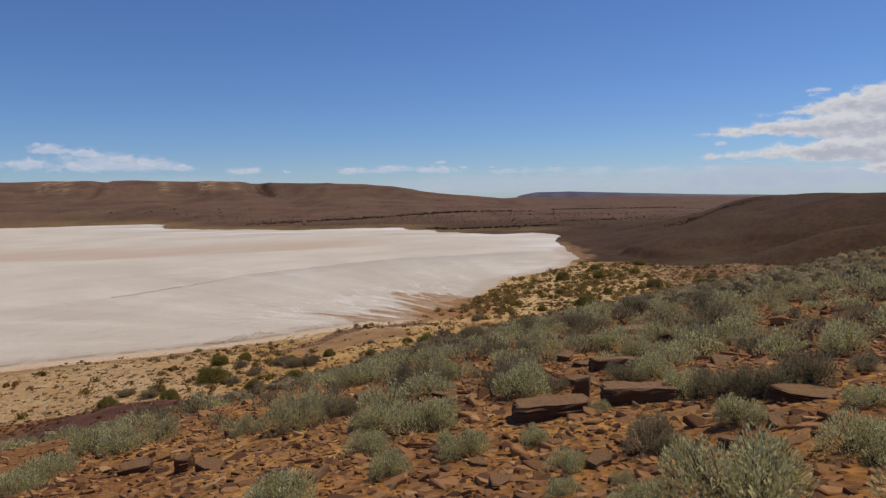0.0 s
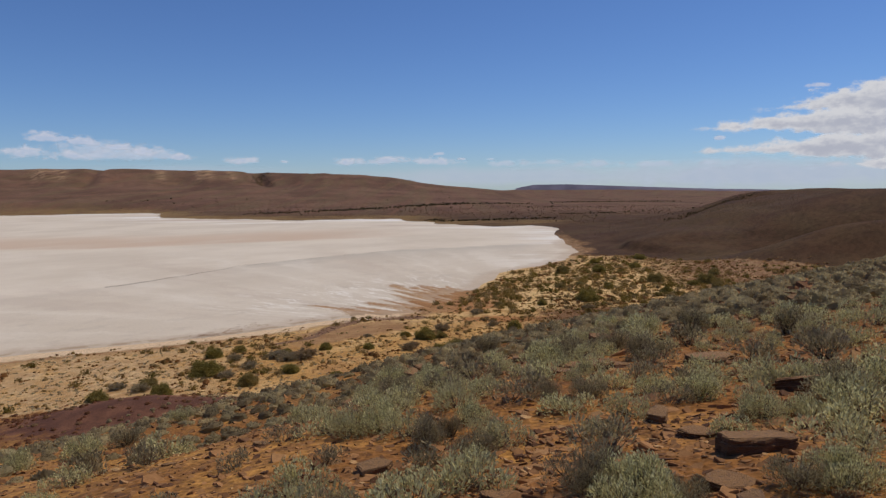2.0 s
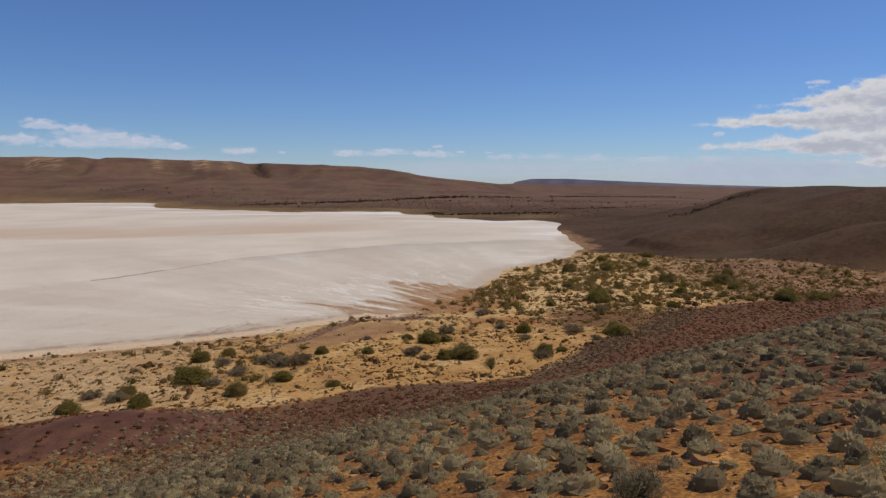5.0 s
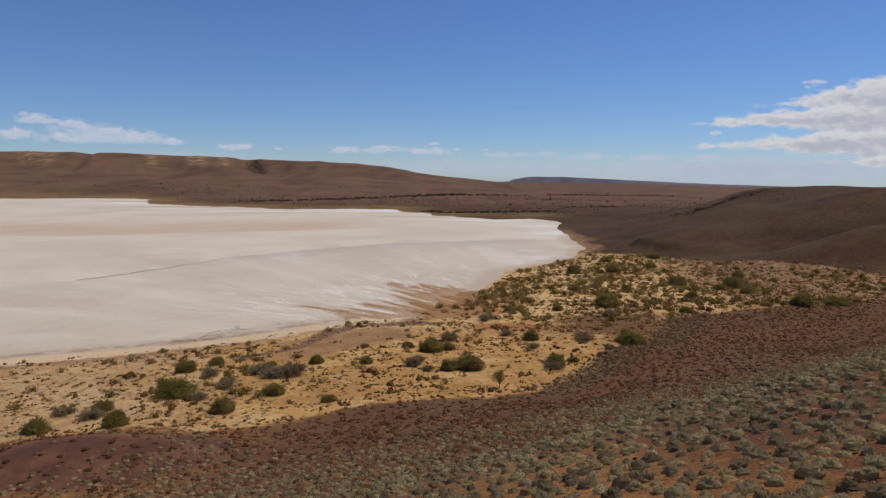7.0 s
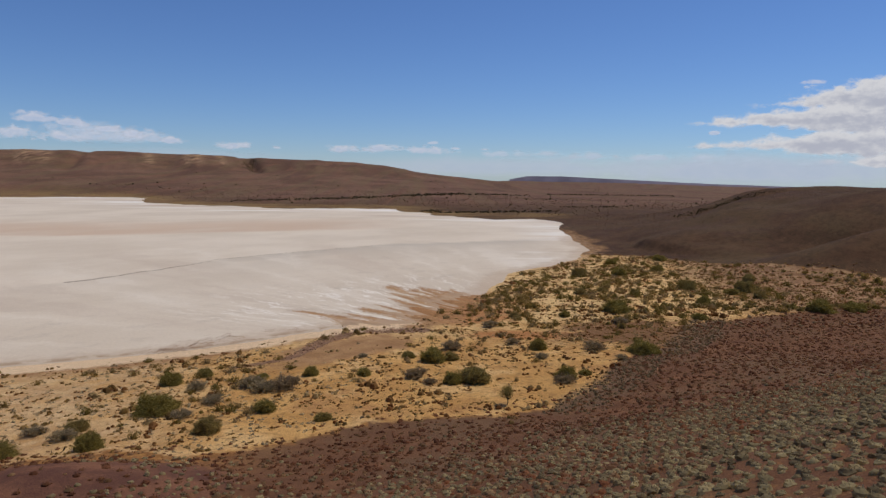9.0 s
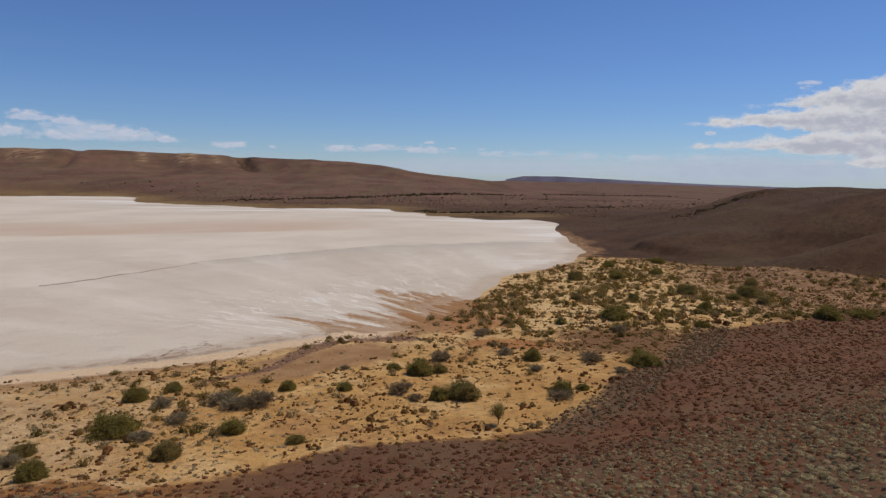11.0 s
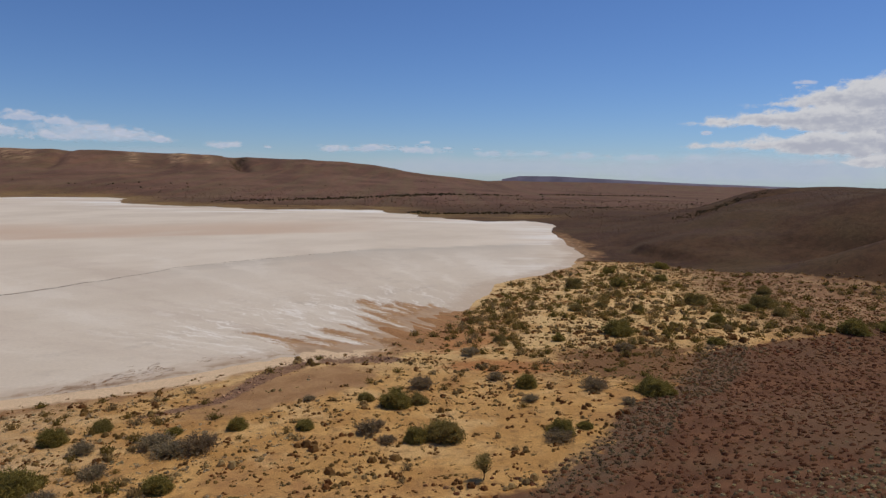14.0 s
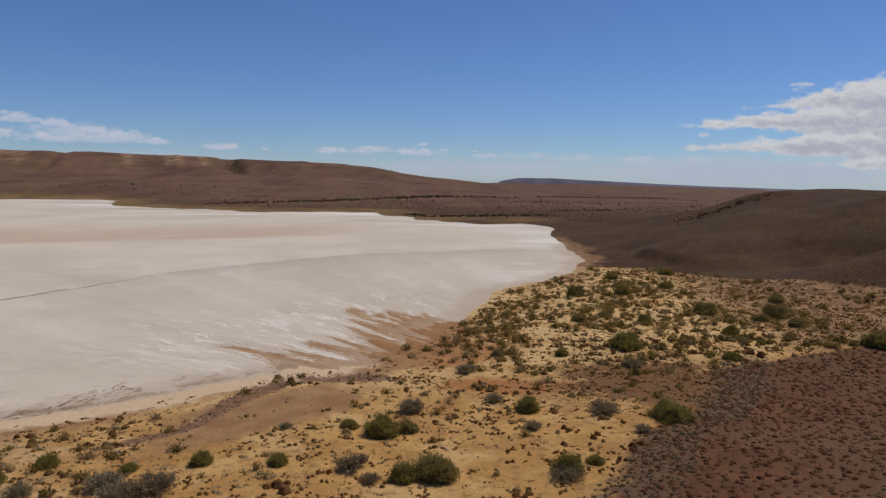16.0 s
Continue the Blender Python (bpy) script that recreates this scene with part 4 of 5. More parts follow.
def mound_arrays(rng, stems, leaves, length, width, tall=0.8, bare=0.0):
    """A cushion of radius 1: lobes of fine upright leaves, lower towards the rim."""
    lobes = 9
    a, d = rng.uniform(0, 2 * math.pi, lobes), np.sqrt(rng.uniform(0, 1, lobes)) * 0.62
    foot = np.stack([np.cos(a) * d, np.sin(a) * d, np.zeros(lobes)], 1)
    wide = rng.uniform(0.26, 0.46, lobes)
    high = tall * (1.0 - 0.75 * d ** 2) * rng.uniform(0.75, 1.1, lobes)
    pick = rng.integers(lobes, size=leaves)
    way = rng.normal(size=(leaves, 3))
    way[:, 2] = np.abs(way[:, 2])
    way /= np.linalg.norm(way, axis=1, keepdims=True)
    size = np.stack([wide[pick], wide[pick], high[pick] * 0.9], 1)
    at = foot[pick] + way * size * rng.uniform(0.35, 1.0, (leaves, 1)) ** 0.5
    at -= way * length * 0.5
    at[:, 2] = np.maximum(at[:, 2], 0.0)
    kept = rng.uniform(0, 1, leaves) < 1 - bare * smooth(0.42 * tall, 0.12 * tall, at[:, 2])
    at, way = at[kept], way[kept]
    leaves = len(at)
    lines = []
    for k in rng.integers(lobes, size=stems):
        p = foot[k] * 1.1 + (0, 0, high[k] * 0.68) + rng.normal(0, (0.12, 0.12, 0.06), 3)
        lines.append(np.array([(0, 0, -0.05), p * (0.45, 0.45, 0.3), p * (0.8, 0.8, 0.65), p]))
    return lines, leaf_quads(at, way * 0.8 + rng.normal(0, 0.42, (leaves, 3)) + (0, 0, 0.4), length, width, rng)


def bush(name, rng, leaf_mat, label, category, group, make, **shape):
    """A shrub with stems and foliage, of radius 1, to be scaled where it grows."""
    lines, (v, f) = make(rng, **shape)
    root = new(name)
    sv, sf = twigs(lines[:60], 0.013)
    part("branchwork", mesh_of("branchwork", sv, sf, STEM), root, "dry brown woody stems")["kind"] = "stuff"
    part("foliage", mesh_of("foliage", v, f, leaf_mat), root)
    return tagged(root, label, category, group)


def plant(root, x, y, size, rng, first, squash=1.0):
    """Sets the first one in its place, or a copy of it."""
    m = pose(x, y, height(x, y) - 0.02, rng.uniform(-6, 6), rng.uniform(-6, 6), rng.uniform(0, 360)) @ Matrix.Diagonal((size, size, size * squash, 1))
    if first:
        root.matrix_basis = m
        return root
    return copy_thing_scaled(root, m)


def copy_thing_scaled(root, m):
    keep_scale = root.scale.copy()
    root.scale = (1, 1, 1)
    made = copy_thing(root, m)
    root.scale = keep_scale
    return made


FORE_PALE = [(-3.40, 5.48, 0.23), (-3.38, 4.98, 0.24), (-0.93, 3.49, 0.23), (-0.55, 4.31, 0.18), (-0.34, 3.85, 0.16), (-0.53, 5.09, 0.23), (-0.19,
         4.69, 0.27), (-0.02, 4.84, 0.19), (0.10, 4.02, 0.18), (0.66, 5.39, 0.29), (0.56, 4.06, 0.12), (0.63, 3.46, 0.13), (0.56, 3.08, 0.10), (1.07,
         4.56, 0.09), (0.84, 3.12, 0.08), (1.20, 3.43, 0.12), (1.84, 2.88, 0.22), (1.71, 3.73, 0.16), (1.80, 4.75, 0.23), (2.22, 4.43, 0.20), (2.33,
         3.55, 0.15), (1.68, 5.35, 0.21), (3.20, 5.30, 0.25), (1.12, 2.42, 0.32), (1.72, 2.12, 0.24), (0.78, 2.62, 0.16)]
FORE_DARK = [(-0.97, 5.84, 0.25), (-0.46, 7.64, 0.29), (-0.08, 6.96, 0.23), (0.47, 5.59, 0.15), (0.93, 5.46, 0.17), (1.11, 3.58, 0.21), (1.91, 4.52,
         0.25), (2.06, 4.38, 0.23), (2.34, 4.16, 0.26), (2.79, 4.38, 0.14), (1.46, 5.39, 0.20), (2.83, 7.25, 0.32), (-7.73, 17.28, 0.48), (0.45, 5.76,
         0.25), (-0.25, 7.83, 0.19), (1.07, 8.43, 0.24), (0.70, 8.66, 0.18), (4.24, 10.85, 0.38), (-0.99, 12.04, 0.38), (1.59, 11.42, 0.35), (2.23,
         11.88, 0.35), (2.20, 10.70, 0.34), (2.85, 13.87, 0.27), (3.59, 12.63, 0.40), (0.65, 16.93, 0.47)]
FORE_BEYOND = [(-1.30, 5.73, 0.36), (-1.90, 6.03, 0.24), (-3.53, 6.40, 0.28), (-3.08, 6.16, 0.28), (-2.92, 6.61, 0.26), (-0.90, 8.38, 0.26), (2.94,
         5.64, 0.25), (3.40, 7.53, 0.32), (-0.88, 8.88, 0.28), (-1.19, 8.50, 0.29), (-8.13, 16.16, 0.52), (-8.88, 15.05, 0.44), (-3.51, 10.04, 0.17),
         (-7.21, 19.16, 0.40), (0.62, 5.70, 0.21), (0.84, 5.79, 0.15), (-0.06, 8.18, 0.23), (1.66, 8.23, 0.22), (1.88, 7.71, 0.25), (2.04, 6.95,
         0.23), (2.36, 6.91, 0.20), (2.95, 8.08, 0.23), (2.72, 7.10, 0.32), (-1.50, 13.22, 0.43), (-1.34, 16.07, 0.49), (-0.45, 11.25, 0.30), (-0.13,
         10.90, 0.18), (-0.49, 13.94, 0.39), (1.20, 11.53, 0.38), (3.19, 16.09, 0.32), (3.11, 13.20, 0.35)]
FORE = FORE_PALE + FORE_DARK + FORE_BEYOND
SLABS = [(0.75, 4.63, 0.28, 0.125, 4), (1.42, 4.72, 0.28, 0.12, -6), (1.57, 6.06, 0.22, 0.11, 3), (2.40, 13.1, 0.27, 0.16, -8), (1.06, 5.05, 0.11, 0.17, 70),
         (2.24, 3.98, 0.25, 0.05, -32), (-2.03, 4.98, 0.085, 0.13, 60), (-2.48, 5.19, 0.17, 0.08, 25), (-1.76, 4.77, 0.14, 0.06, -10), (0.0, 5.72, 0.15, 0.05, 5),
         (0.27, 3.34, 0.10, 0.04, 75), (1.50, 3.38, 0.10, 0.05, 10), (0.81, 3.44, 0.09, 0.06, 35), (1.44, 6.62, 0.16, 0.05, 8), (1.19, 5.57, 0.17, 0.05, -4),
         (1.31, 7.08, 0.14, 0.09, 50), (-0.86, 7.0, 0.17, 0.07, 15), (2.27, 6.7, 0.15, 0.06, -15)]
SLABS_BEYOND = [(2.83, 9.8, 0.30, 0.09, 0), (-1.57, 13.25, 0.31, 0.09, 14), (-0.47, 12.9, 0.22, 0.11, 20), (1.52, 10.27, 0.19, 0.08, -20), (1.71, 10.3, 0.15, 0.12, 50),
                (1.15, 10.43, 0.21, 0.07, 5), (1.14, 13.8, 0.24, 0.08, -12), (-0.68, 16.5, 0.30, 0.16, 10), (0.60, 13.0, 0.25, 0.08, 30), (-1.0, 16.1, 0.25, 0.2, 60),
                (1.87, 10.3, 0.19, 0.06, 15)]


def scatter(rng, x0, x1, y0, y1, step, want):
    """Points on a jittered grid, kept with the chance that want(x, y) gives."""
    nx, ny = int((x1 - x0) / step), int((y1 - y0) / step)
    px, py = np.meshgrid(np.arange(nx), np.arange(ny))
    px = x0 + (px + rng.uniform(0, 1, px.shape)) * step
    py = y0 + (py + rng.uniform(0, 1, py.shape)) * step
    px, py = px.ravel(), py.ravel()
    ok = rng.uniform(0, 1, len(px)) < want(px, py)
    return px[ok], py[ok]


def in_view(x, y, half=37.5, back=3.0):
    return smooth(half + 9, half - 1, np.abs(np.degrees(np.arctan2(x, y + back))))


def sage_want(x, y):
    h = near_hill(x, y)
    open_ground = smooth(15, 6, y) * (0.05 + 0.25 * smooth(-2, 1.5, x)) - 0.75 * smooth(12, 18, y)
    patch = smooth(-1.1 + open_ground, -0.25 + open_ground, fbm(x, y, 2.6, 2, 91) + 0.4 * fbm(x, y, 9, 2, 92))
    low = np.interp(x, [-20, -8, 6, 20], [2.0, 5.0, 5.5, 3.6])
    knoll = 1 - np.clip(1.3 * np.exp(-((x + 31) / 13) ** 2 - ((y - 64) / 8) ** 2), 0, 1)
    knoll = knoll * (1 - 0.9 * smooth(-0.8, -2.2, x) * smooth(19, 13, y)) * (1 - 0.12 * smooth(15, 11, y) * smooth(5, 3.4, np.abs(x - 1)))
    return knoll * smooth(0.3 * low, 2.3 * low + 1, h + 2.0 * fbm(x, y, 9, 3, 93)) * patch * in_view(x, y) * smooth(92, 74, y)


def clear_of(x, y, spots, gap=1.0):
    ok = np.ones(len(x), bool)
    for s in spots:
        ok &= np.hypot(x - s[0], y - s[1]) > s[2] * gap
    return ok


def spaced(x, y, gap):
    """Leaves out points that come closer than the gap to one kept before them."""
    cells, ok = {}, np.zeros(len(x), bool)
    for k in range(len(x)):
        cx, cy = int(x[k] // gap), int(y[k] // gap)
        near = (p for i in (-1, 0, 1) for j in (-1, 0, 1) for p in cells.get((cx + i, cy + j), ()))
        if all(math.hypot(x[k] - x[p], y[k] - y[p]) > gap for p in near):
            ok[k] = True
            cells.setdefault((cx, cy), []).append(k)
    return ok


rng = np.random.default_rng(11)
SALTBUSH = ("grey-green saltbush on stony red ground", "shrub", "saltbushes on the hill", mound_arrays)
sage_kinds = [bush("saltbush", np.random.default_rng(100 + k), SAGE, *SALTBUSH, stems=46, leaves=8000, length=0.07, width=0.02, tall=t, bare=0.42)
              for k, t in enumerate((0.95, 1.1, 0.85, 1.15, 1.0))]
sage_middle = [bush("saltbush", np.random.default_rng(110 + k), SAGE, *SALTBUSH, stems=40, leaves=3800, length=0.09, width=0.027, tall=t, bare=0.42)
               for k, t in enumerate((1.0, 1.15, 0.9))]
dusk_kinds = [bush("bluebush", np.random.default_rng(140 + k), DUSK, "dull blue-grey bush with dark woody stems on stony red ground", "shrub", "saltbushes on the hill",
                   mound_arrays, stems=60, leaves=5200, length=0.08, width=0.021, tall=t, bare=0.6) for k, t in enumerate((1.15, 1.0, 1.25))]
sage_beyond = [bush("saltbush", np.random.default_rng(120 + k), SAGE, *SALTBUSH, stems=18, leaves=1300, length=0.105, width=0.036, tall=t, bare=0.5)
               for k, t in enumerate((0.8, 0.95, 0.7, 0.9, 0.85))]
dusk_beyond = [bush("bluebush", np.random.default_rng(160 + k), DUSK, "dull blue-grey bush with dark woody stems on stony red ground", "shrub", "saltbushes on the hill",
                    mound_arrays, stems=24, leaves=700, length=0.13, width=0.044, tall=t, bare=0.8) for k, t in enumerate((0.9, 1.05))]
used_dusk, used_dusk_beyond, used_middle = set(), set(), set()
used_beyond = set()
used_kind = set()


def grow(kinds, used_ones, x, y, size, squash=1.0):
    k = int(rng.integers(len(kinds)))
    made = plant(kinds[k], x, y, size, rng, k not in used_ones, squash)
    used_ones.add(k)
    return made


for _x, _y, _r in FORE_PALE:
    grow(sage_kinds, used_kind, _x, _y, _r * 1.25)
for _x, _y, _r in FORE_BEYOND:
    grow(sage_middle, used_middle, _x, _y, _r * 1.16)
for _x, _y, _r in FORE_DARK:
    grow(dusk_kinds, used_dusk, _x, _y, _r * 1.12)
sx, sy = scatter(rng, -30, 56, 5.6, 92, 0.40, sage_want)
ok = clear_of(sx, sy, FORE, 1.25) & clear_of(sx, sy, SLABS + SLABS_BEYOND, 1.3) & ~((np.abs(sx) < 1.2) & (sy < 2.2))
sx, sy = sx[ok], sy[ok]
ok = spaced(sx, sy, 0.41)
sx, sy = sx[ok], sy[ok]
order = np.argsort(np.hypot(sx * 1.2, sy - 4))
for _k in order[:200]:
    grow(*((dusk_beyond, used_dusk_beyond) if rng.uniform() < 0.3 else (sage_beyond, used_beyond)), float(sx[_k]), float(sy[_k]),
         float(rng.uniform(0.2, 0.42) * (1.3 if rng.uniform() > 0.85 else 1.0)))


def thicket(name, material, xs, ys, sizes, templates, label, category):
    """Many plants joined in one mesh; templates are arrays of leaves of radius 1."""
    verts, faces, tints, base = [], [], [], 0
    zs = land(xs, ys)[0]
    for x, y, z, s in zip(xs, ys, zs, sizes):
        v, f = templates[int(rng.integers(len(templates)))]
        a = rng.uniform(0, 2 * math.pi)
        c, d = math.cos(a) * s, math.sin(a) * s
        w = np.empty_like(v)
        w[:, 0], w[:, 1], w[:, 2] = x + c * v[:, 0] - d * v[:, 1], y + d * v[:, 0] + c * v[:, 1], z + v[:, 2] * s * rng.uniform(0.8, 1.2) - 0.02
        verts.append(w)
        faces.append(f + base)
        tints.append(np.full(len(v), rng.uniform()))
        base += len(v)
    me = mesh_of(name, np.concatenate(verts), np.concatenate(faces), material)
    give(me, "tint", np.concatenate(tints))
    return tagged(new(name, me), label, category, kind="stuff")


def clumps(seed, count, leaves, size, tall=0.75, brush=0.4, core=0.62):
    """Tufts of radius 1: ragged leaves turned outwards and up, round a small lumpy core (none where core is 0)."""
    made = []
    for k in range(count):
        r = np.random.default_rng(seed + k)
        ang = np.linspace(0, 2 * math.pi, 6, endpoint=False) + r.uniform(0, 1)
        rings = []
        for rad, z in ((0.95, -0.06), (0.90, 0.42), (0.42, 0.95)):
            wob = rad * r.uniform(0.7, 1.25, 6)
            rings.append(np.stack([np.cos(ang) * wob * core, np.sin(ang) * wob * core, (z + r.normal(0, 0.08, 6)) * tall * core], 1))
        quads = [(a * 6 + c, a * 6 + (c + 1) % 6, (a + 1) * 6 + (c + 1) % 6, (a + 1) * 6 + c) for a in range(2) for c in range(6)]
        quads += [(12, 13, 14, 15), (12, 15, 16, 17)]
        lobes = r.normal(size=(5, 3)) * (0.30, 0.30, 0.0)
        out = r.normal(size=(leaves, 3))
        out[:, 2] = np.abs(out[:, 2]) * 0.9 + 0.05
        out /= np.linalg.norm(out, axis=1, keepdims=True)
        at = lobes[r.integers(5, size=leaves)] + out * r.uniform(0.25, 0.68, (leaves, 1)) * (0.9, 0.9, tall)
        tips = leaf_quads(at, out + r.normal(0, 0.45, (leaves, 3)) + (0, 0, 0.35), size, size * brush, r)
        v, f = tips
        if core:
            v, f = np.concatenate([np.concatenate(rings), tips[0]]), np.concatenate([np.array(quads), tips[1] + 18])
        v[:, 2] = np.maximum(v[:, 2], -0.06)
        made.append((v, f))
    return made


far_sage = order[200:]


def cored(seed, leaves, length, width, tall=0.63, rings=5, sides=10, size=0.86):
    """Cushions with a lobed heart, bristling with leaves."""
    made = []
    for k in range(9):
        r = np.random.default_rng(seed + k)
        v, f = lobed_dome(r, rings, sides, tall, size)
        at = v[f[r.integers(len(f), size=leaves)]]
        weight = r.dirichlet(np.ones(4), leaves)
        at = (at * weight[:, :, None]).sum(1) * 0.93
        lv, lf = leaf_quads(at, at / (np.linalg.norm(at, axis=1, keepdims=True) + 1e-6) + r.normal(0, 0.5, (leaves, 3)) + (0, 0, 0.35), length, width, r)
        made.append((np.concatenate([v, lv]), np.concatenate([f, lf + len(v)])))
    return made


for _low, _high, _shape in ((0, 17, cored(130, 210, 0.16, 0.05, 0.85, 8, 15, 0.84)),
                            (17, 34, cored(210, 62, 0.2, 0.075, 0.8, 5, 10, 0.78)), (34, 95, cored(310, 9, 0.26, 0.13, 0.75, 4, 8))):
    _these = far_sage[(sy[far_sage] >= _low) & (sy[far_sage] < _high)]
    thicket("saltbush_scrub", SCRUB, sx[_these], sy[_these], rng.uniform(0.2, 0.42, len(_these)) * (1.0, 0.98, 0.85)[(_low > 0) + (_low > 20)], _shape,
            "dense grey-green saltbush scrub covering the stony slope", "scrub")


def clusters(seed, count, leaves, size):
    """Ragged groups of two to five small tufts, of radius 1 over all."""
    single, made = clumps(seed, 8, leaves, size, 0.9, 0.5, 0.62), []
    for k in range(count):
        r = np.random.default_rng(seed + 40 + k)
        vs, fs, base = [], [], 0
        for j in range(int(r.integers(2, 6))):
            v, f = single[int(r.integers(8))]
            a, d, w = r.uniform(0, 6.28), (0.0 if j == 0 else r.uniform(0.4, 0.95)), r.uniform(0.28, 0.62)
            vs.append(v * (w, w, w * r.uniform(0.7, 1.3)) + (d * math.cos(a), d * math.sin(a), 0))
            fs.append(f + base)
            base += len(v)
        made.append((np.concatenate(vs), np.concatenate(fs)))
    return made


# ---- the sand flat ----
MOUNDS = [(-32.4, 76.5, 1.5), (-30.9, 86.6, 2.3), (-33.2, 96.7, 1.5), (-23.8, 80.5, 1.5), (-20.0, 87.0, 1.5), (-17.8, 100.1, 1.15), (-11.2, 99.9, 1.15),
          (-13.6, 84.0, 1.0), (-2.9, 106.8, 2.0), (-6.1, 108.5, 1.1), (2.1, 96.9, 2.3), (-0.6, 96.6, 1.45), (12.1, 112.9, 1.5), (12.7, 96.9, 1.55),
          (15.4, 98.4, 0.95), (25.9, 109.5, 2.25), (29.9, 137.6, 2.6), (42.5, 131.4, 1.6), (27.7, 156.4, 1.7), (20.1, 134.6, 1.2), (11.4, 135.3, 1.2),
          (51.8, 162.3, 2.6), (63.0, 158.7, 2.7), (66.8, 137.6, 2.6), (62.8, 211.1, 2.7), (42.9, 182.6, 2.3), (33.0, 159.8, 1.5), (38.9, 156.6, 1.4)]
MOUNDS_FAR = [(32.6, 181.3, 2.3), (49.1, 146.0, 1.6), (58.6, 155.4, 1.8), (62.5, 151.1, 1.7), (-30.6, 100.4, 1.2), (-23.4, 99.3, 1.0), (-36.2, 81.6, 1.25),
              (-38.9, 74.9, 1.4), (-0.4, 107.6, 1.2), (74.0, 139.0, 2.2), (55.0, 190.0, 2.0), (47.0, 205.0, 1.9), (70.0, 172.0, 2.0)]
GREYS = [(-23.9, 96.1, 1.6), (-19.8, 94.9, 1.8), (-4.9, 98.8, 1.5), (8.7, 115.8, 1.1), (19.6, 111.7, 1.6), (11.6, 107.5, 1.0), (-27.7, 84.9, 1.1),
         (-0.1, 113.3, 1.6), (6.4, 127.5, 1.4), (21.8, 105.5, 0.9), (28.1, 128.6, 1.3), (-12.3, 108.3, 0.7), (-29.7, 94.5, 1.2), (12.4, 95.6, 1.3), (-3.2, 96.2, 0.9), (-36.2, 79.3, 1.2), (-39.6, 80.6, 1.1), (-22.0, 94.2, 1.5), (-26.2, 89.5, 1.2)]

mound_kinds = [bush("acacia_bush", np.random.default_rng(300 + k), GREEN, "rounded dark green acacia bush on yellow sand", "bush", "bushes on the sand flat", dome_arrays,
                    stems=16, leaves=8400, length=0.065, width=0.03, tall=t) for k, t in enumerate((0.8, 0.68, 0.92, 0.85, 0.74))]
used_mounds = set()
for _x, _y, _r in MOUNDS + MOUNDS_FAR:
    grow(mound_kinds, used_mounds, _x, _y, _r * 1.12, float(rng.uniform(0.85, 1.1)))
grey_kinds = [bush("grey_shrub", np.random.default_rng(330 + k), GREY, "sparse grey dry shrub on yellow sand", "shrub", "grey shrubs on the sand flat", bush_arrays,
                   stems=120, leaves=34, length=0.10, width=0.045, tall=0.75, bare=0.25, flare=1.4) for k in range(3)]
used_greys = set()
for _x, _y, _r in GREYS:
    grow(grey_kinds, used_greys, _x, _y, _r * 1.2, 0.8)


def small_tree(x, y):
    """A small tree with a forked trunk and a loose crown."""
    r = np.random.default_rng(5)
    root = tagged(new("small_tree"), "small green tree with a bare trunk on yellow sand", "tree")
    root.matrix_basis = pose(x, y, height(x, y) - 0.03)
    lines = [np.array([(0, 0, 0), (0.04, 0.02, 0.35), (0.02, 0.05, 0.75), (0.06, 0.04, 1.1)])]
    for _ in range(11):
        a, s = r.uniform(0, 6.28), r.uniform(0.25, 0.75)
        z = r.uniform(0.5, 1.0)
        lines.append(np.array([(0.03, 0.03, z), (s * 0.4 * math.cos(a), s * 0.4 * math.sin(a), z + 0.3), (s * 0.8 * math.cos(a), s * 0.8 * math.sin(a), z + 0.55),
                               (s * math.cos(a), s * math.sin(a), z + 0.75)]))
    sv, sf = twigs(lines, 0.05, 5)
    part("trunk", mesh_of("trunk", sv, sf, BARK), root)
    puffs = r.normal(size=(12, 3)) * (0.34, 0.34, 0.24) + (0.05, 0.03, 1.42)
    at = puffs[r.integers(12, size=3200)] + r.normal(size=(3200, 3)) * 0.19
    v, f = leaf_quads(at, r.normal(size=(3200, 3)) + (0, 0, 0.4), 0.09, 0.05, r)
    part("crown", mesh_of("crown", v, f, GREEN), root, "loose dark green crown")


small_tree(4.8, 87.5)

def fallen_branch(x, y, turn):
    """A dead crooked branch lying on the ground, one end turned up."""
    r = np.random.default_rng(6)
    root = tagged(new("fallen_branch"), "dark dead branch lying bent on the ground", "branch")
    root.matrix_basis = pose(x, y, height(x, y), 0, 0, turn)
    spine = np.array([(-0.9, 0, 0.05), (-0.45, 0.06, 0.07), (0.0, 0.0, 0.06), (0.4, -0.05, 0.10), (0.62, -0.02, 0.28), (0.74, 0.03, 0.52)])
    v, f = twigs([spine[::-1]], 0.075, 7)
    part("limb", mesh_of("limb", v, f, BARK), root)
    side = [np.array([(0.3, -0.05, 0.09), (0.45, -0.25, 0.16), (0.55, -0.42, 0.30)]), np.array([(-0.3, 0.04, 0.07), (-0.4, 0.25, 0.12), (-0.42, 0.45, 0.22)])]
    for line_of in side:
        v, f = twigs([line_of], 0.03, 5)
        part("twig", mesh_of("twig", v, f, BARK), root)


fallen_branch(-34.6, 75.2, 8)

taken = MOUNDS + MOUNDS_FAR + GREYS


def along(points, count, loose):
    """Points strewn along a line, in loose clusters."""
    pts = np.array(points, float)
    t = np.sort(np.clip(rng.uniform(0, 1, count) + 0.03 * rng.normal(size=count), 0, 1)) * (len(pts) - 1)
    return [np.interp(t, np.arange(len(pts)), pts[:, c]) + rng.normal(0, loose, count) for c in (0, 1)]


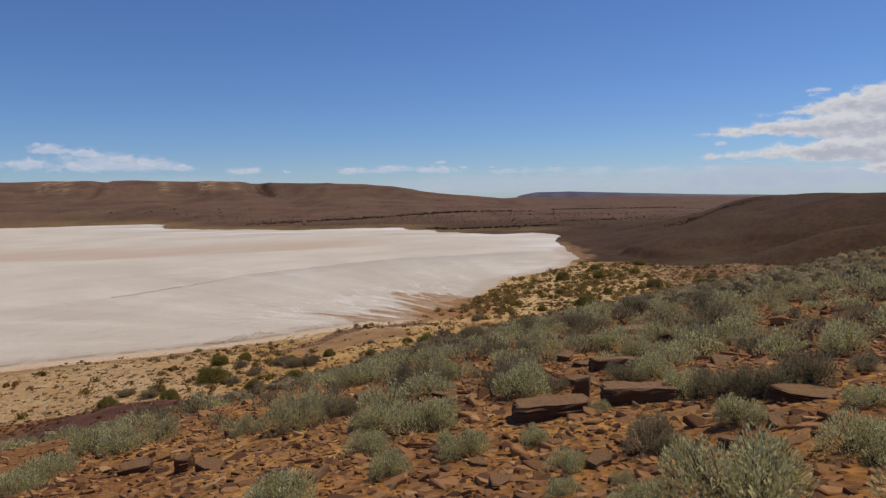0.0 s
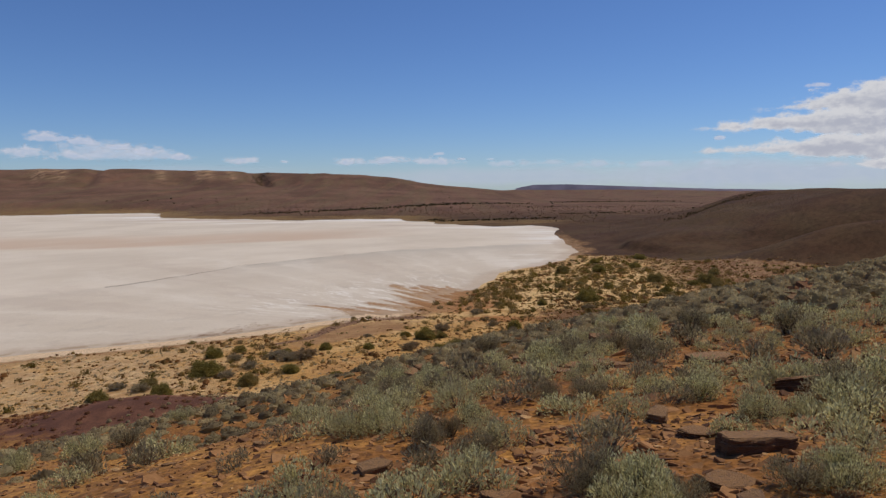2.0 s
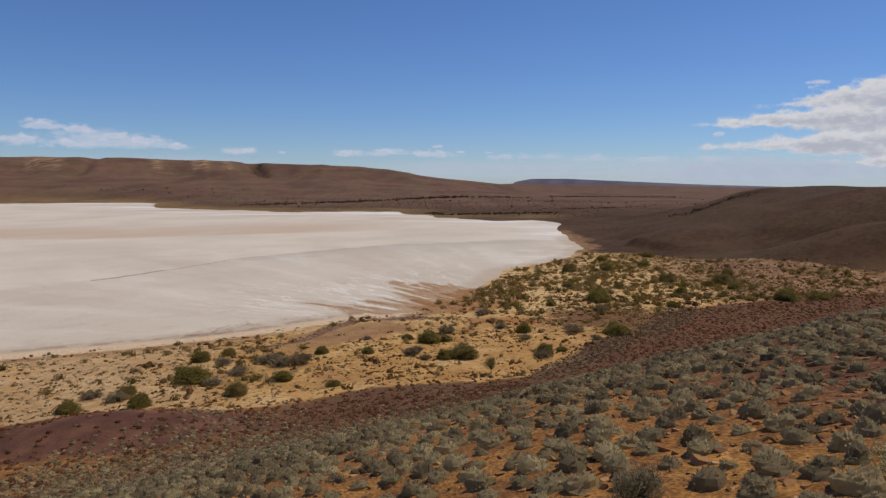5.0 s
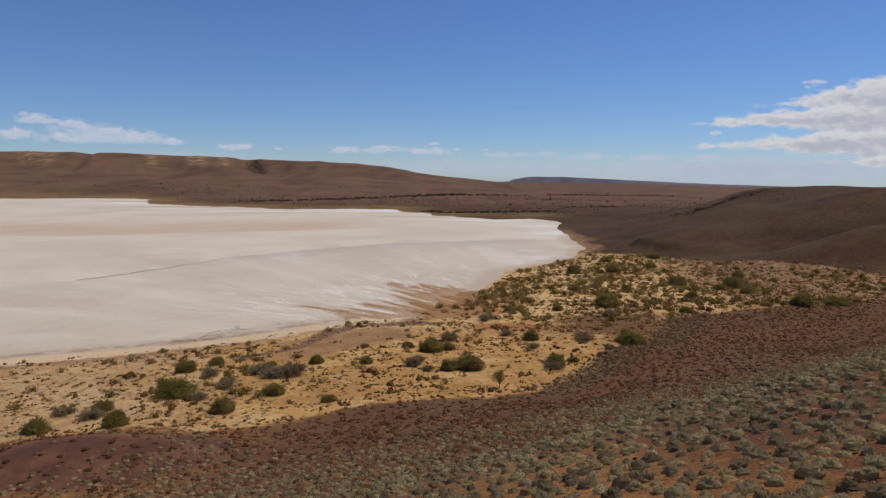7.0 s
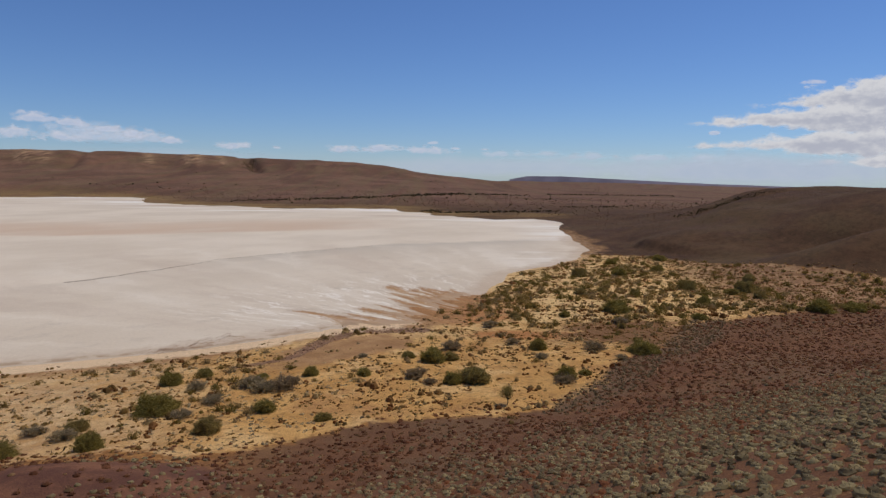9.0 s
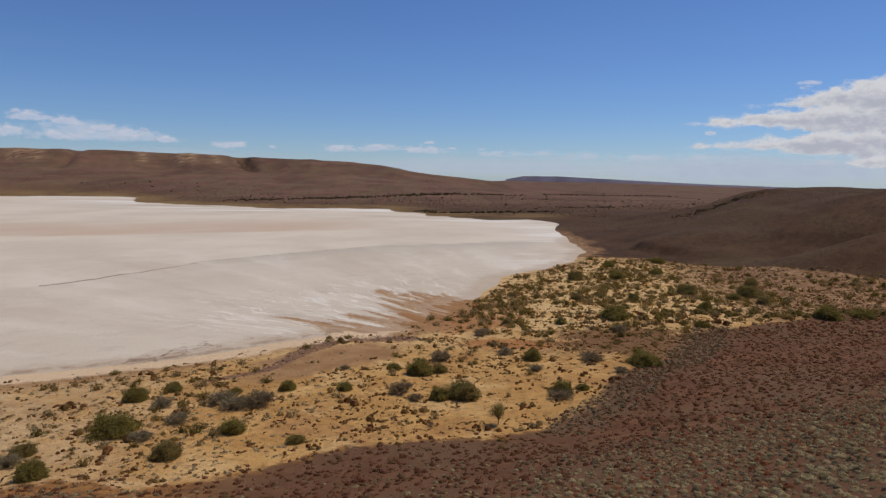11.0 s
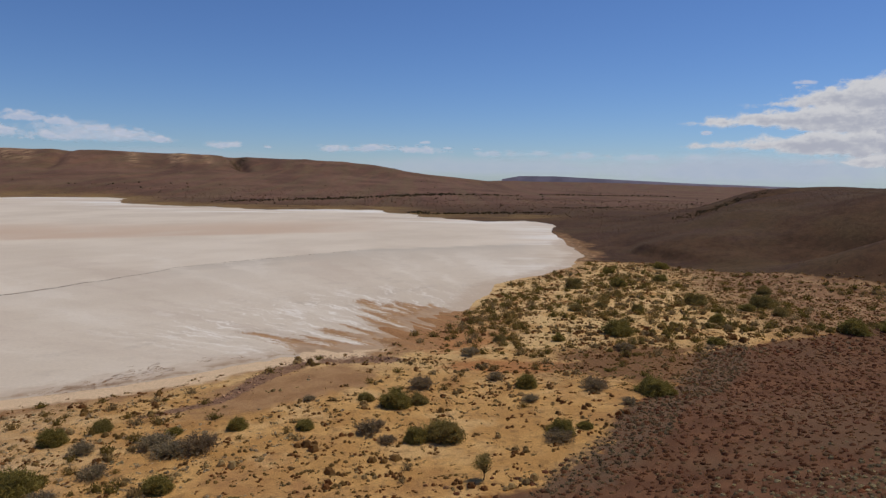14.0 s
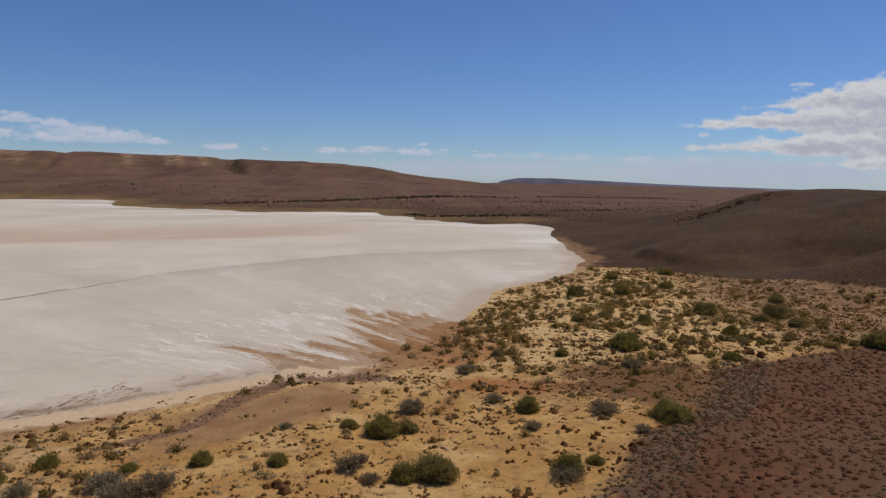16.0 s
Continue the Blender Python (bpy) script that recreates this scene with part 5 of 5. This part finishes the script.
def flat_want(x, y):
    d = shore_distance(x, y)
    clump = smooth(-0.25, 0.5, fbm(x, y, 6.5, 3, 94) + 0.3 * fbm(x, y, 2, 2, 95))
    far = smooth(50, 75, x)
    return (1 - 0.93 * terrace(x, y)) * sand_amount(x, y) * smooth(1.0, np.where(x > 4, 2.5, 9), d) * np.clip(0.28 + 0.3 * np.exp(-((x - 24) / 14) ** 2 - ((y - 122) / 14) ** 2) + 0.72 * clump + 0.5 * far - 0.1 * smooth(-20, -34, x), 0, 0.95) * in_view(x, y - 20, 40)


tx, ty = scatter(rng, -60, 150, 66, 235, 0.86, flat_want)
ok = clear_of(tx, ty, taken, 0.95)
tx, ty = tx[ok], ty[ok]
ts = (0.20 + 0.50 * rng.uniform(0, 1, len(tx)) ** 1.6) * np.where((rng.uniform(0, 1, len(tx)) > 0.9) & (tx < 55), rng.uniform(1.6, 2.6, len(tx)), 1.0) * (1 + 0.25 * smooth(110, 160, ty))
thicket("sand_tufts", SANDTUFT, tx, ty, ts, clusters(400, 14, 4, 0.42),
        "low brown and olive tufts scattered over yellow sand", "tufts")


def straw_want(x, y):
    return (1 - 0.9 * terrace(x, y)) * sand_amount(x, y) * smooth(2, 9, shore_distance(x, y)) * smooth(-6, -24, x) \
        * (0.12 + 0.7 * smooth(-0.3, 0.4, fbm(x, y, 7, 3, 108))) * in_view(x, y - 20, 42)


ix, iy = scatter(rng, -75, -4, 66, 118, 0.85, straw_want)
ok = clear_of(ix, iy, taken, 1.0)
ix, iy = ix[ok], iy[ok]
thicket("straw_tufts", STRAW, ix, iy, 0.16 + 0.36 * rng.uniform(0, 1, len(ix)) ** 1.5, clusters(430, 8, 4, 0.42),
        "pale grey-green and straw tufts over bleached sand", "tufts")


def bush_want(x, y):
    return (1 - 0.97 * terrace(x, y)) * sand_amount(x, y) * smooth(2, np.where(x > 4, 4, 12), shore_distance(x, y)) * (0.10 + 0.75 * smooth(-0.1, 0.6, fbm(x, y, 13, 3, 103))) * (0.3 + 0.3 * smooth(-8, -18, x) + 1.5 * smooth(108, 135, y)) \
        * (1 - 0.5 * smooth(55, 75, x)) * in_view(x, y - 20, 40)


ux, uy = scatter(rng, -58, 110, 70, 225, 2.1, bush_want)
ok = clear_of(ux, uy, taken, 1.1)
ux, uy = ux[ok], uy[ok]
thicket("low_bushes", LOWBUSH, ux, uy, rng.uniform(0.35, 1.0, len(ux)) * (1 + 0.35 * smooth(115, 150, uy)), clumps(500, 9, 120, 0.3, 1.1, 0.4, 0.4), "low dark olive and grey bushes over the sand flat", "bushes")


line = along([(8.6, 148.5), (9.4, 153), (11.0, 159), (11.2, 164), (13.0, 171)], 40, 0.45)
thicket("low_bushes", LOWBUSH, line[0], line[1], rng.uniform(0.3, 0.75, 40), clumps(540, 5, 60, 0.28, 1.0, 0.4, 0.5), "dark low bushes lining a small dry channel", "bushes")
line = along([(27, 127), (33, 135), (43, 143), (50, 142), (57, 140.5), (66, 140), (78, 141)], 120, 1.3)
thicket("low_bushes", LOWBUSH, line[0], line[1], rng.uniform(0.5, 1.3, 120), clumps(520, 6, 60, 0.26, 0.95, 0.4, 0.6), "line of dark low bushes at the edge of the sand", "bushes")


def slope_want(x, y):
    h = near_hill(x, y)
    on_slope = smooth(14, 9, h + 2.0 * fbm(x, y, 9, 3, 93)) * (1 - sand_amount(x, y)) * smooth(3, 8, shore_distance(x, y))
    bare = 1 - 0.85 * np.exp(-((x + 31) / 12) ** 2 - ((y - 63) / 8) ** 2)
    return on_slope * bare * 0.74 * in_view(x, y - 15, 42) * smooth(150, 120, y)


bx, by = scatter(rng, -55, 110, 42, 150, 0.72, slope_want)
foot_of_slope = near_hill(bx, by) + 1.2 * fbm(bx, by, 8, 2, 107) < 5
for _these, _mat, _word in ((foot_of_slope, RUST, "dark red-brown"), (~foot_of_slope, TUFT, "dull brown and olive")):
    thicket("slope_tufts", _mat, bx[_these], by[_these], rng.uniform(0.18, 0.46, _these.sum()), clumps(420, 9, 7, 0.42, 0.62, 0.5, 0.66),
            "small " + _word + " tufts over the brown slope", "tufts")


def band_want(x, y):
    return 0.7 * grey_band(x, y)


wx, wy = scatter(rng, 0, 60, 80, 136, 0.52, band_want)
thicket("fringe_scrub", FRINGE, wx, wy, rng.uniform(0.16, 0.36, len(wx)), clumps(430, 6, 13, 0.48, 0.8, 0.42, 0.6), "grey scrub fringing the edge of the sand", "scrub")


def plain_want(x, y):
    return (1 - sand_amount(x, y)) * smooth(3, 10, shore_distance(x, y)) * in_view(x, y - 15, 40) * smooth(-0.5, 0.5, fbm(x, y, 18, 3, 96)) * 0.75


px, py = scatter(rng, 30, 96, 125, 172, 1.2, plain_want)
thicket("shrubland", TUFT, px, py, rng.uniform(0.24, 0.55, len(px)), clumps(440, 5, 6, 0.5, 0.8, 0.5, 0.75),
        "dense low brown shrubs over the pinkish plain", "scrub")


# ---- far scrub ----
def far_want(x, y):
    d = shore_distance(x, y)
    row = smooth(0.42, 0.75, fbm(x * 0.25, y, 26, 3, 97))
    return smooth(10, 25, d) * (0.012 + 0.5 * row) * (1 - smooth(55, 80, x) * (y < 420)) * in_view(x, y - 20, 40)


qx, qy = scatter(rng, -420, 420, 230, 800, 7.5, far_want)


GULLY = [(117, 345), (125, 353), (135, 361), (142, 364), (150, 369), (157, 373), (164, 376), (174, 381), (183, 386)]
rows = [along([(-150, 545), (-105, 577), (-73, 606), (-27, 658), (10, 700), (90, 760)], 520, 6), along([(150, 845), (232, 868), (300, 860)], 160, 8),
        along([(-10, 452), (9, 434), (33, 431), (52, 437), (75, 445)], 150, 2.2), along([(85, 500), (119, 505), (150, 530)], 60, 3)]
qx, qy = np.concatenate([qx] + [r[0] for r in rows]), np.concatenate([qy] + [r[1] for r in rows])
thicket("far_scrub", FARTREE, qx, qy, rng.uniform(0.35, 1.15, len(qx)) * (1 + 0.5 * smooth(500, 700, qy)), clumps(460, 7, 12, 0.5, 1.1, 0.5, 0.75),
        "dark scattered scrub and low trees on the far plain", "scrub")


_line = along(GULLY, 190, 1.3)
thicket("gully_scrub", FARTREE, _line[0], _line[1], rng.uniform(0.25, 0.7, 190), clumps(465, 5, 10, 0.5, 1.0, 0.5, 0.75),
        "dark shrubs lining a gully on the hillside", "scrub")


def dotted_want(x, y):
    """Low shrubs dotted evenly over the plain behind the salt."""
    return smooth(14, 30, shore_distance(x, y)) * in_view(x, y - 20, 40) * (0.25 + 0.6 * smooth(-0.4, 0.4, fbm(x, y, 60, 3, 105))) * (1 - smooth(95, 120, x) * (y < 480))


dx, dy = scatter(rng, -330, 260, 400, 720, 5.2, dotted_want)
thicket("plain_scrub", FARSCRUB, dx, dy, rng.uniform(0.3, 0.7, len(dx)), clumps(470, 6, 5, 0.5, 0.9, 0.5, 0.8),
        "low brown shrubs dotted over the plain behind the salt", "scrub")


def hill_want(x, y):
    """Shrubs over the flank of the tableland."""
    return smooth(12, 24, shore_distance(x, y)) * (1 - sand_amount(x, y)) * in_view(x, y - 20, 38) * (0.35 + 0.6 * smooth(-0.5, 0.4, fbm(x, y, 28, 3, 106)))


ex, ey = scatter(rng, 58, 280, 160, 420, 2.1, hill_want)
thicket("hill_scrub", FARSCRUB, ex, ey, rng.uniform(0.1, 0.24, len(ex)) * (1 + 0.4 * smooth(220, 380, ey)), clumps(475, 7, 4, 0.5, 0.8, 0.5, 0.8),
        "low dark shrubs covering the brown hillside", "scrub")
hx, hy = scatter(rng, -1300, 500, 640, 1500, 20, lambda x, y: 0.28 * smooth(0.0, 0.7, fbm(x, y, 120, 3, 99)) * in_view(x, y - 20, 40) * (shore_distance(x, y) > 20))
_a = np.radians(-15.3 + rng.normal(0, 0.36, 460))
_r = rng.uniform(1080, 1300, 460)
hx, hy = np.concatenate([hx, _r * np.sin(_a)]), np.concatenate([hy, _r * np.cos(_a) + 20])
thicket("plateau_scrub", FARTREE, hx, hy, rng.uniform(0.5, 1.2, len(hx)), clumps(480, 4, 6, 0.5, 1.0, 0.5, 0.8),
        "dark scrub dotted over the distant plateau slopes", "scrub")


# ---- rocks ----
def slab_mesh(r, corners, blocky=False):
    """A broken layered slab: uneven outline, chipped upper edge, stepped bedding on its sides."""
    ang = np.sort(np.linspace(0, 2 * math.pi, corners, endpoint=False) + r.uniform(-0.3, 0.3, corners))
    rad = r.uniform(0.72, 1.1, corners)
    ox, oy = np.cos(ang) * rad, np.sin(ang) * rad * 0.7
    if blocky:
        ang = np.linspace(0, 2 * math.pi, corners, endpoint=False)
        square = 1 / np.maximum(np.abs(np.cos(ang)), np.abs(np.sin(ang)))
        ox, oy = np.cos(ang) * square * r.uniform(0.93, 1.04, corners), np.sin(ang) * square * 0.45 * r.uniform(0.86, 1.06, corners)
    tilt = r.normal(0, 0.06, 2)
    rings = []
    beds = ((-0.6, 0.94), (0.12, 1.0), (0.16, 0.94), (0.36, 0.985), (0.40, 0.93), (0.66, 1.0), (0.70, 0.95), (0.92, 0.96), (1.0, 0.88))
    if blocky:
        beds = ((-0.5, 0.99), (0.0, 1.0), (0.30, 0.985), (0.62, 1.0), (0.66, 0.93), (0.72, 0.92), (0.75, 0.975), (0.93, 0.965), (1.0, 0.90))
    for z, grow_by in beds:
        j = r.normal(0, 0.02 if blocky else 0.03, (corners, 2))
        zz = z + (ox * tilt[0] + oy * tilt[1]) * max(z, 0) * 2 + r.normal(0, 0.03, corners)
        rings.append(np.stack([(ox + j[:, 0]) * grow_by, (oy + j[:, 1]) * grow_by, zz], 1))
    bm = bmesh.new()
    rows = [[bm.verts.new(p) for p in ring] for ring in rings]
    for a, b in zip(rows, rows[1:]):
        for k in range(corners):
            bm.faces.new((a[k], a[(k + 1) % corners], b[(k + 1) % corners], b[k]))
    bm.faces.new(rows[-1])
    me = bpy.data.meshes.new("rock_slab")
    bm.to_mesh(me)
    bm.free()
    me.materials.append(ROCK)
    return me


rock_rng = np.random.default_rng(21)
slabs = [slab_mesh(rock_rng, int(rock_rng.integers(6, 10))) for _ in range(12)]
blocks = [slab_mesh(rock_rng, 20, True) for _ in range(4)]


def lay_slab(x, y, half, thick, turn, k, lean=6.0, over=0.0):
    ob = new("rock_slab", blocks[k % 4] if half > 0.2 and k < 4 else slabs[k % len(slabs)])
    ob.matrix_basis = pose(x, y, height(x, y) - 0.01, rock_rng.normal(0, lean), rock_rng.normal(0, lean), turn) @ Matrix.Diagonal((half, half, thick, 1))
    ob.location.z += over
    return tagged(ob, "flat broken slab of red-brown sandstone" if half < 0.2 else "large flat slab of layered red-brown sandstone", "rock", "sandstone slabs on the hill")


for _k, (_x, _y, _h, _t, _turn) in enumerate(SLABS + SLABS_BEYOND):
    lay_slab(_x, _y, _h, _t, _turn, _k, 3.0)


for _k, (_x, _y, _n) in enumerate(((-0.9, 11.8, 9), (2.6, 13.2, 5), (1.2, 10.6, 6), (-0.6, 14.6, 5), (4.6, 12.5, 5), (3.4, 8.2, 4), (6.4, 15.5, 4))):
    for _j in range(_n):
        _h = float(rock_rng.uniform(0.12, 0.27))
        lay_slab(_x + float(rock_rng.normal(0, 0.5)), _y + float(rock_rng.normal(0, 0.4)), _h, _h * float(rock_rng.uniform(0.25, 0.5)), float(rock_rng.uniform(0, 360)), 20 + _k * 9 + _j, 9.0)


def rock_want(x, y):
    return in_view(x, y) * smooth(-1.2, 0.1, fbm(x, y, 2.2, 2, 101)) * smooth(40, 8, y) * smooth(8, 13, near_hill(x, y))


kx, ky = scatter(rock_rng, -14, 20, 1.8, 24, 0.62, rock_want)
ok = clear_of(kx, ky, SLABS + SLABS_BEYOND, 1.3) & ~((np.abs(kx) < 0.4) & (ky < 1.5))
kx, ky = kx[ok], ky[ok]
near_ones = np.argsort(np.hypot(kx, ky))[:200]
for _k in near_ones:
    _h = float(0.035 + 0.075 * rock_rng.uniform() ** 1.7) * (1.7 if rock_rng.uniform() > 0.93 else 1.0)
    lay_slab(float(kx[_k]), float(ky[_k]), _h, _h * float(rock_rng.uniform(0.15, 0.36)), float(rock_rng.uniform(0, 360)), int(_k), 9.0)


def chips(count_step, x0, x1, y0, y1, lo, hi, seed, name, label, want=rock_want, material=CHIPS, layers=((-0.3, 1.05), (0.10, 1.0), (0.16, 0.8))):
    """Loose flat chips lying on the slope, joined."""
    r = np.random.default_rng(seed)
    cx, cy = scatter(r, x0, x1, y0, y1, count_step, want)
    cz = land(cx, cy)[0]
    n, m = len(cx), 6
    size = (lo + (hi - lo) * r.uniform(0, 1, n) ** 1.8) * np.where(r.uniform(0, 1, n) > 0.93, 2.0, 1.0)
    ang = np.sort(r.uniform(0, 2 * math.pi, (n, 1)) + np.linspace(0, 2 * math.pi, m, endpoint=False) + r.uniform(-0.5, 0.5, (n, m)), axis=1)
    rad = r.uniform(0.65, 1.15, (n, m)) * size[:, None]
    dip, side = r.normal(0, 0.3, (n, 1)), r.normal(0, 0.3, (n, 1))
    px_, py_ = np.cos(ang) * rad, np.sin(ang) * rad * 0.75
    rings = []
    for up, grow_by in layers:
        z = cz[:, None] + up * size[:, None] * r.uniform(0.6, 1.2, (n, 1)) + px_ * dip + py_ * side
        rings.append(np.stack([cx[:, None] + px_ * grow_by, cy[:, None] + py_ * grow_by, z], -1))
    v = np.stack(rings, 1).reshape(-1, 3)
    deep = len(layers)
    base = (np.arange(n) * deep * m)[:, None]
    f = []
    for ring in range(deep - 1):
        for k in range(m):
            a, b = ring * m + k, ring * m + (k + 1) % m
            f.append(np.concatenate([base + a, base + b, base + b + m, base + a + m], 1))
    for a, b, c, d in ((0, 1, 2, 3), (0, 3, 4, 5)):
        f.append(np.concatenate([base + (deep - 1) * m + a, base + (deep - 1) * m + b, base + (deep - 1) * m + c, base + (deep - 1) * m + d], 1))
    me = mesh_of(name, v, np.concatenate(f), material)
    return tagged(new(name, me), label, "stones", kind="stuff")


chips(0.052, -3.8, 4.6, 1.6, 7.2, 0.011, 0.056, 34, "stone_chips", "loose flat chips of red sandstone littering the soil", layers=((-0.3, 1.05), (0.07, 1.0), (0.13, 0.85)))
chips(0.12, -9, 12, 6.5, 16, 0.02, 0.062, 31, "stone_chips", "loose flat chips of red sandstone littering the soil", layers=((-0.3, 1.05), (0.14, 0.88)))
chips(0.30, -22, 32, 12, 46, 0.05, 0.12, 32, "scattered_stones", "scattered red stones between the shrubs on the slope", layers=((-0.3, 1.05), (0.15, 0.85)))
chips(0.34, -0.5, 21, 5, 27, 0.035, 0.11, 33, "broken_slabs", "broken red sandstone slabs lying between the saltbushes")


def bench_want(x, y):
    return 0.8 * bench(x, y)


chips(0.36, -30, -2, 98, 138, 0.07, 0.2, 35, "shore_gravel", "dark red stones strewn along a low bank behind the salt", bench_want, GRAVEL)
drift_line()
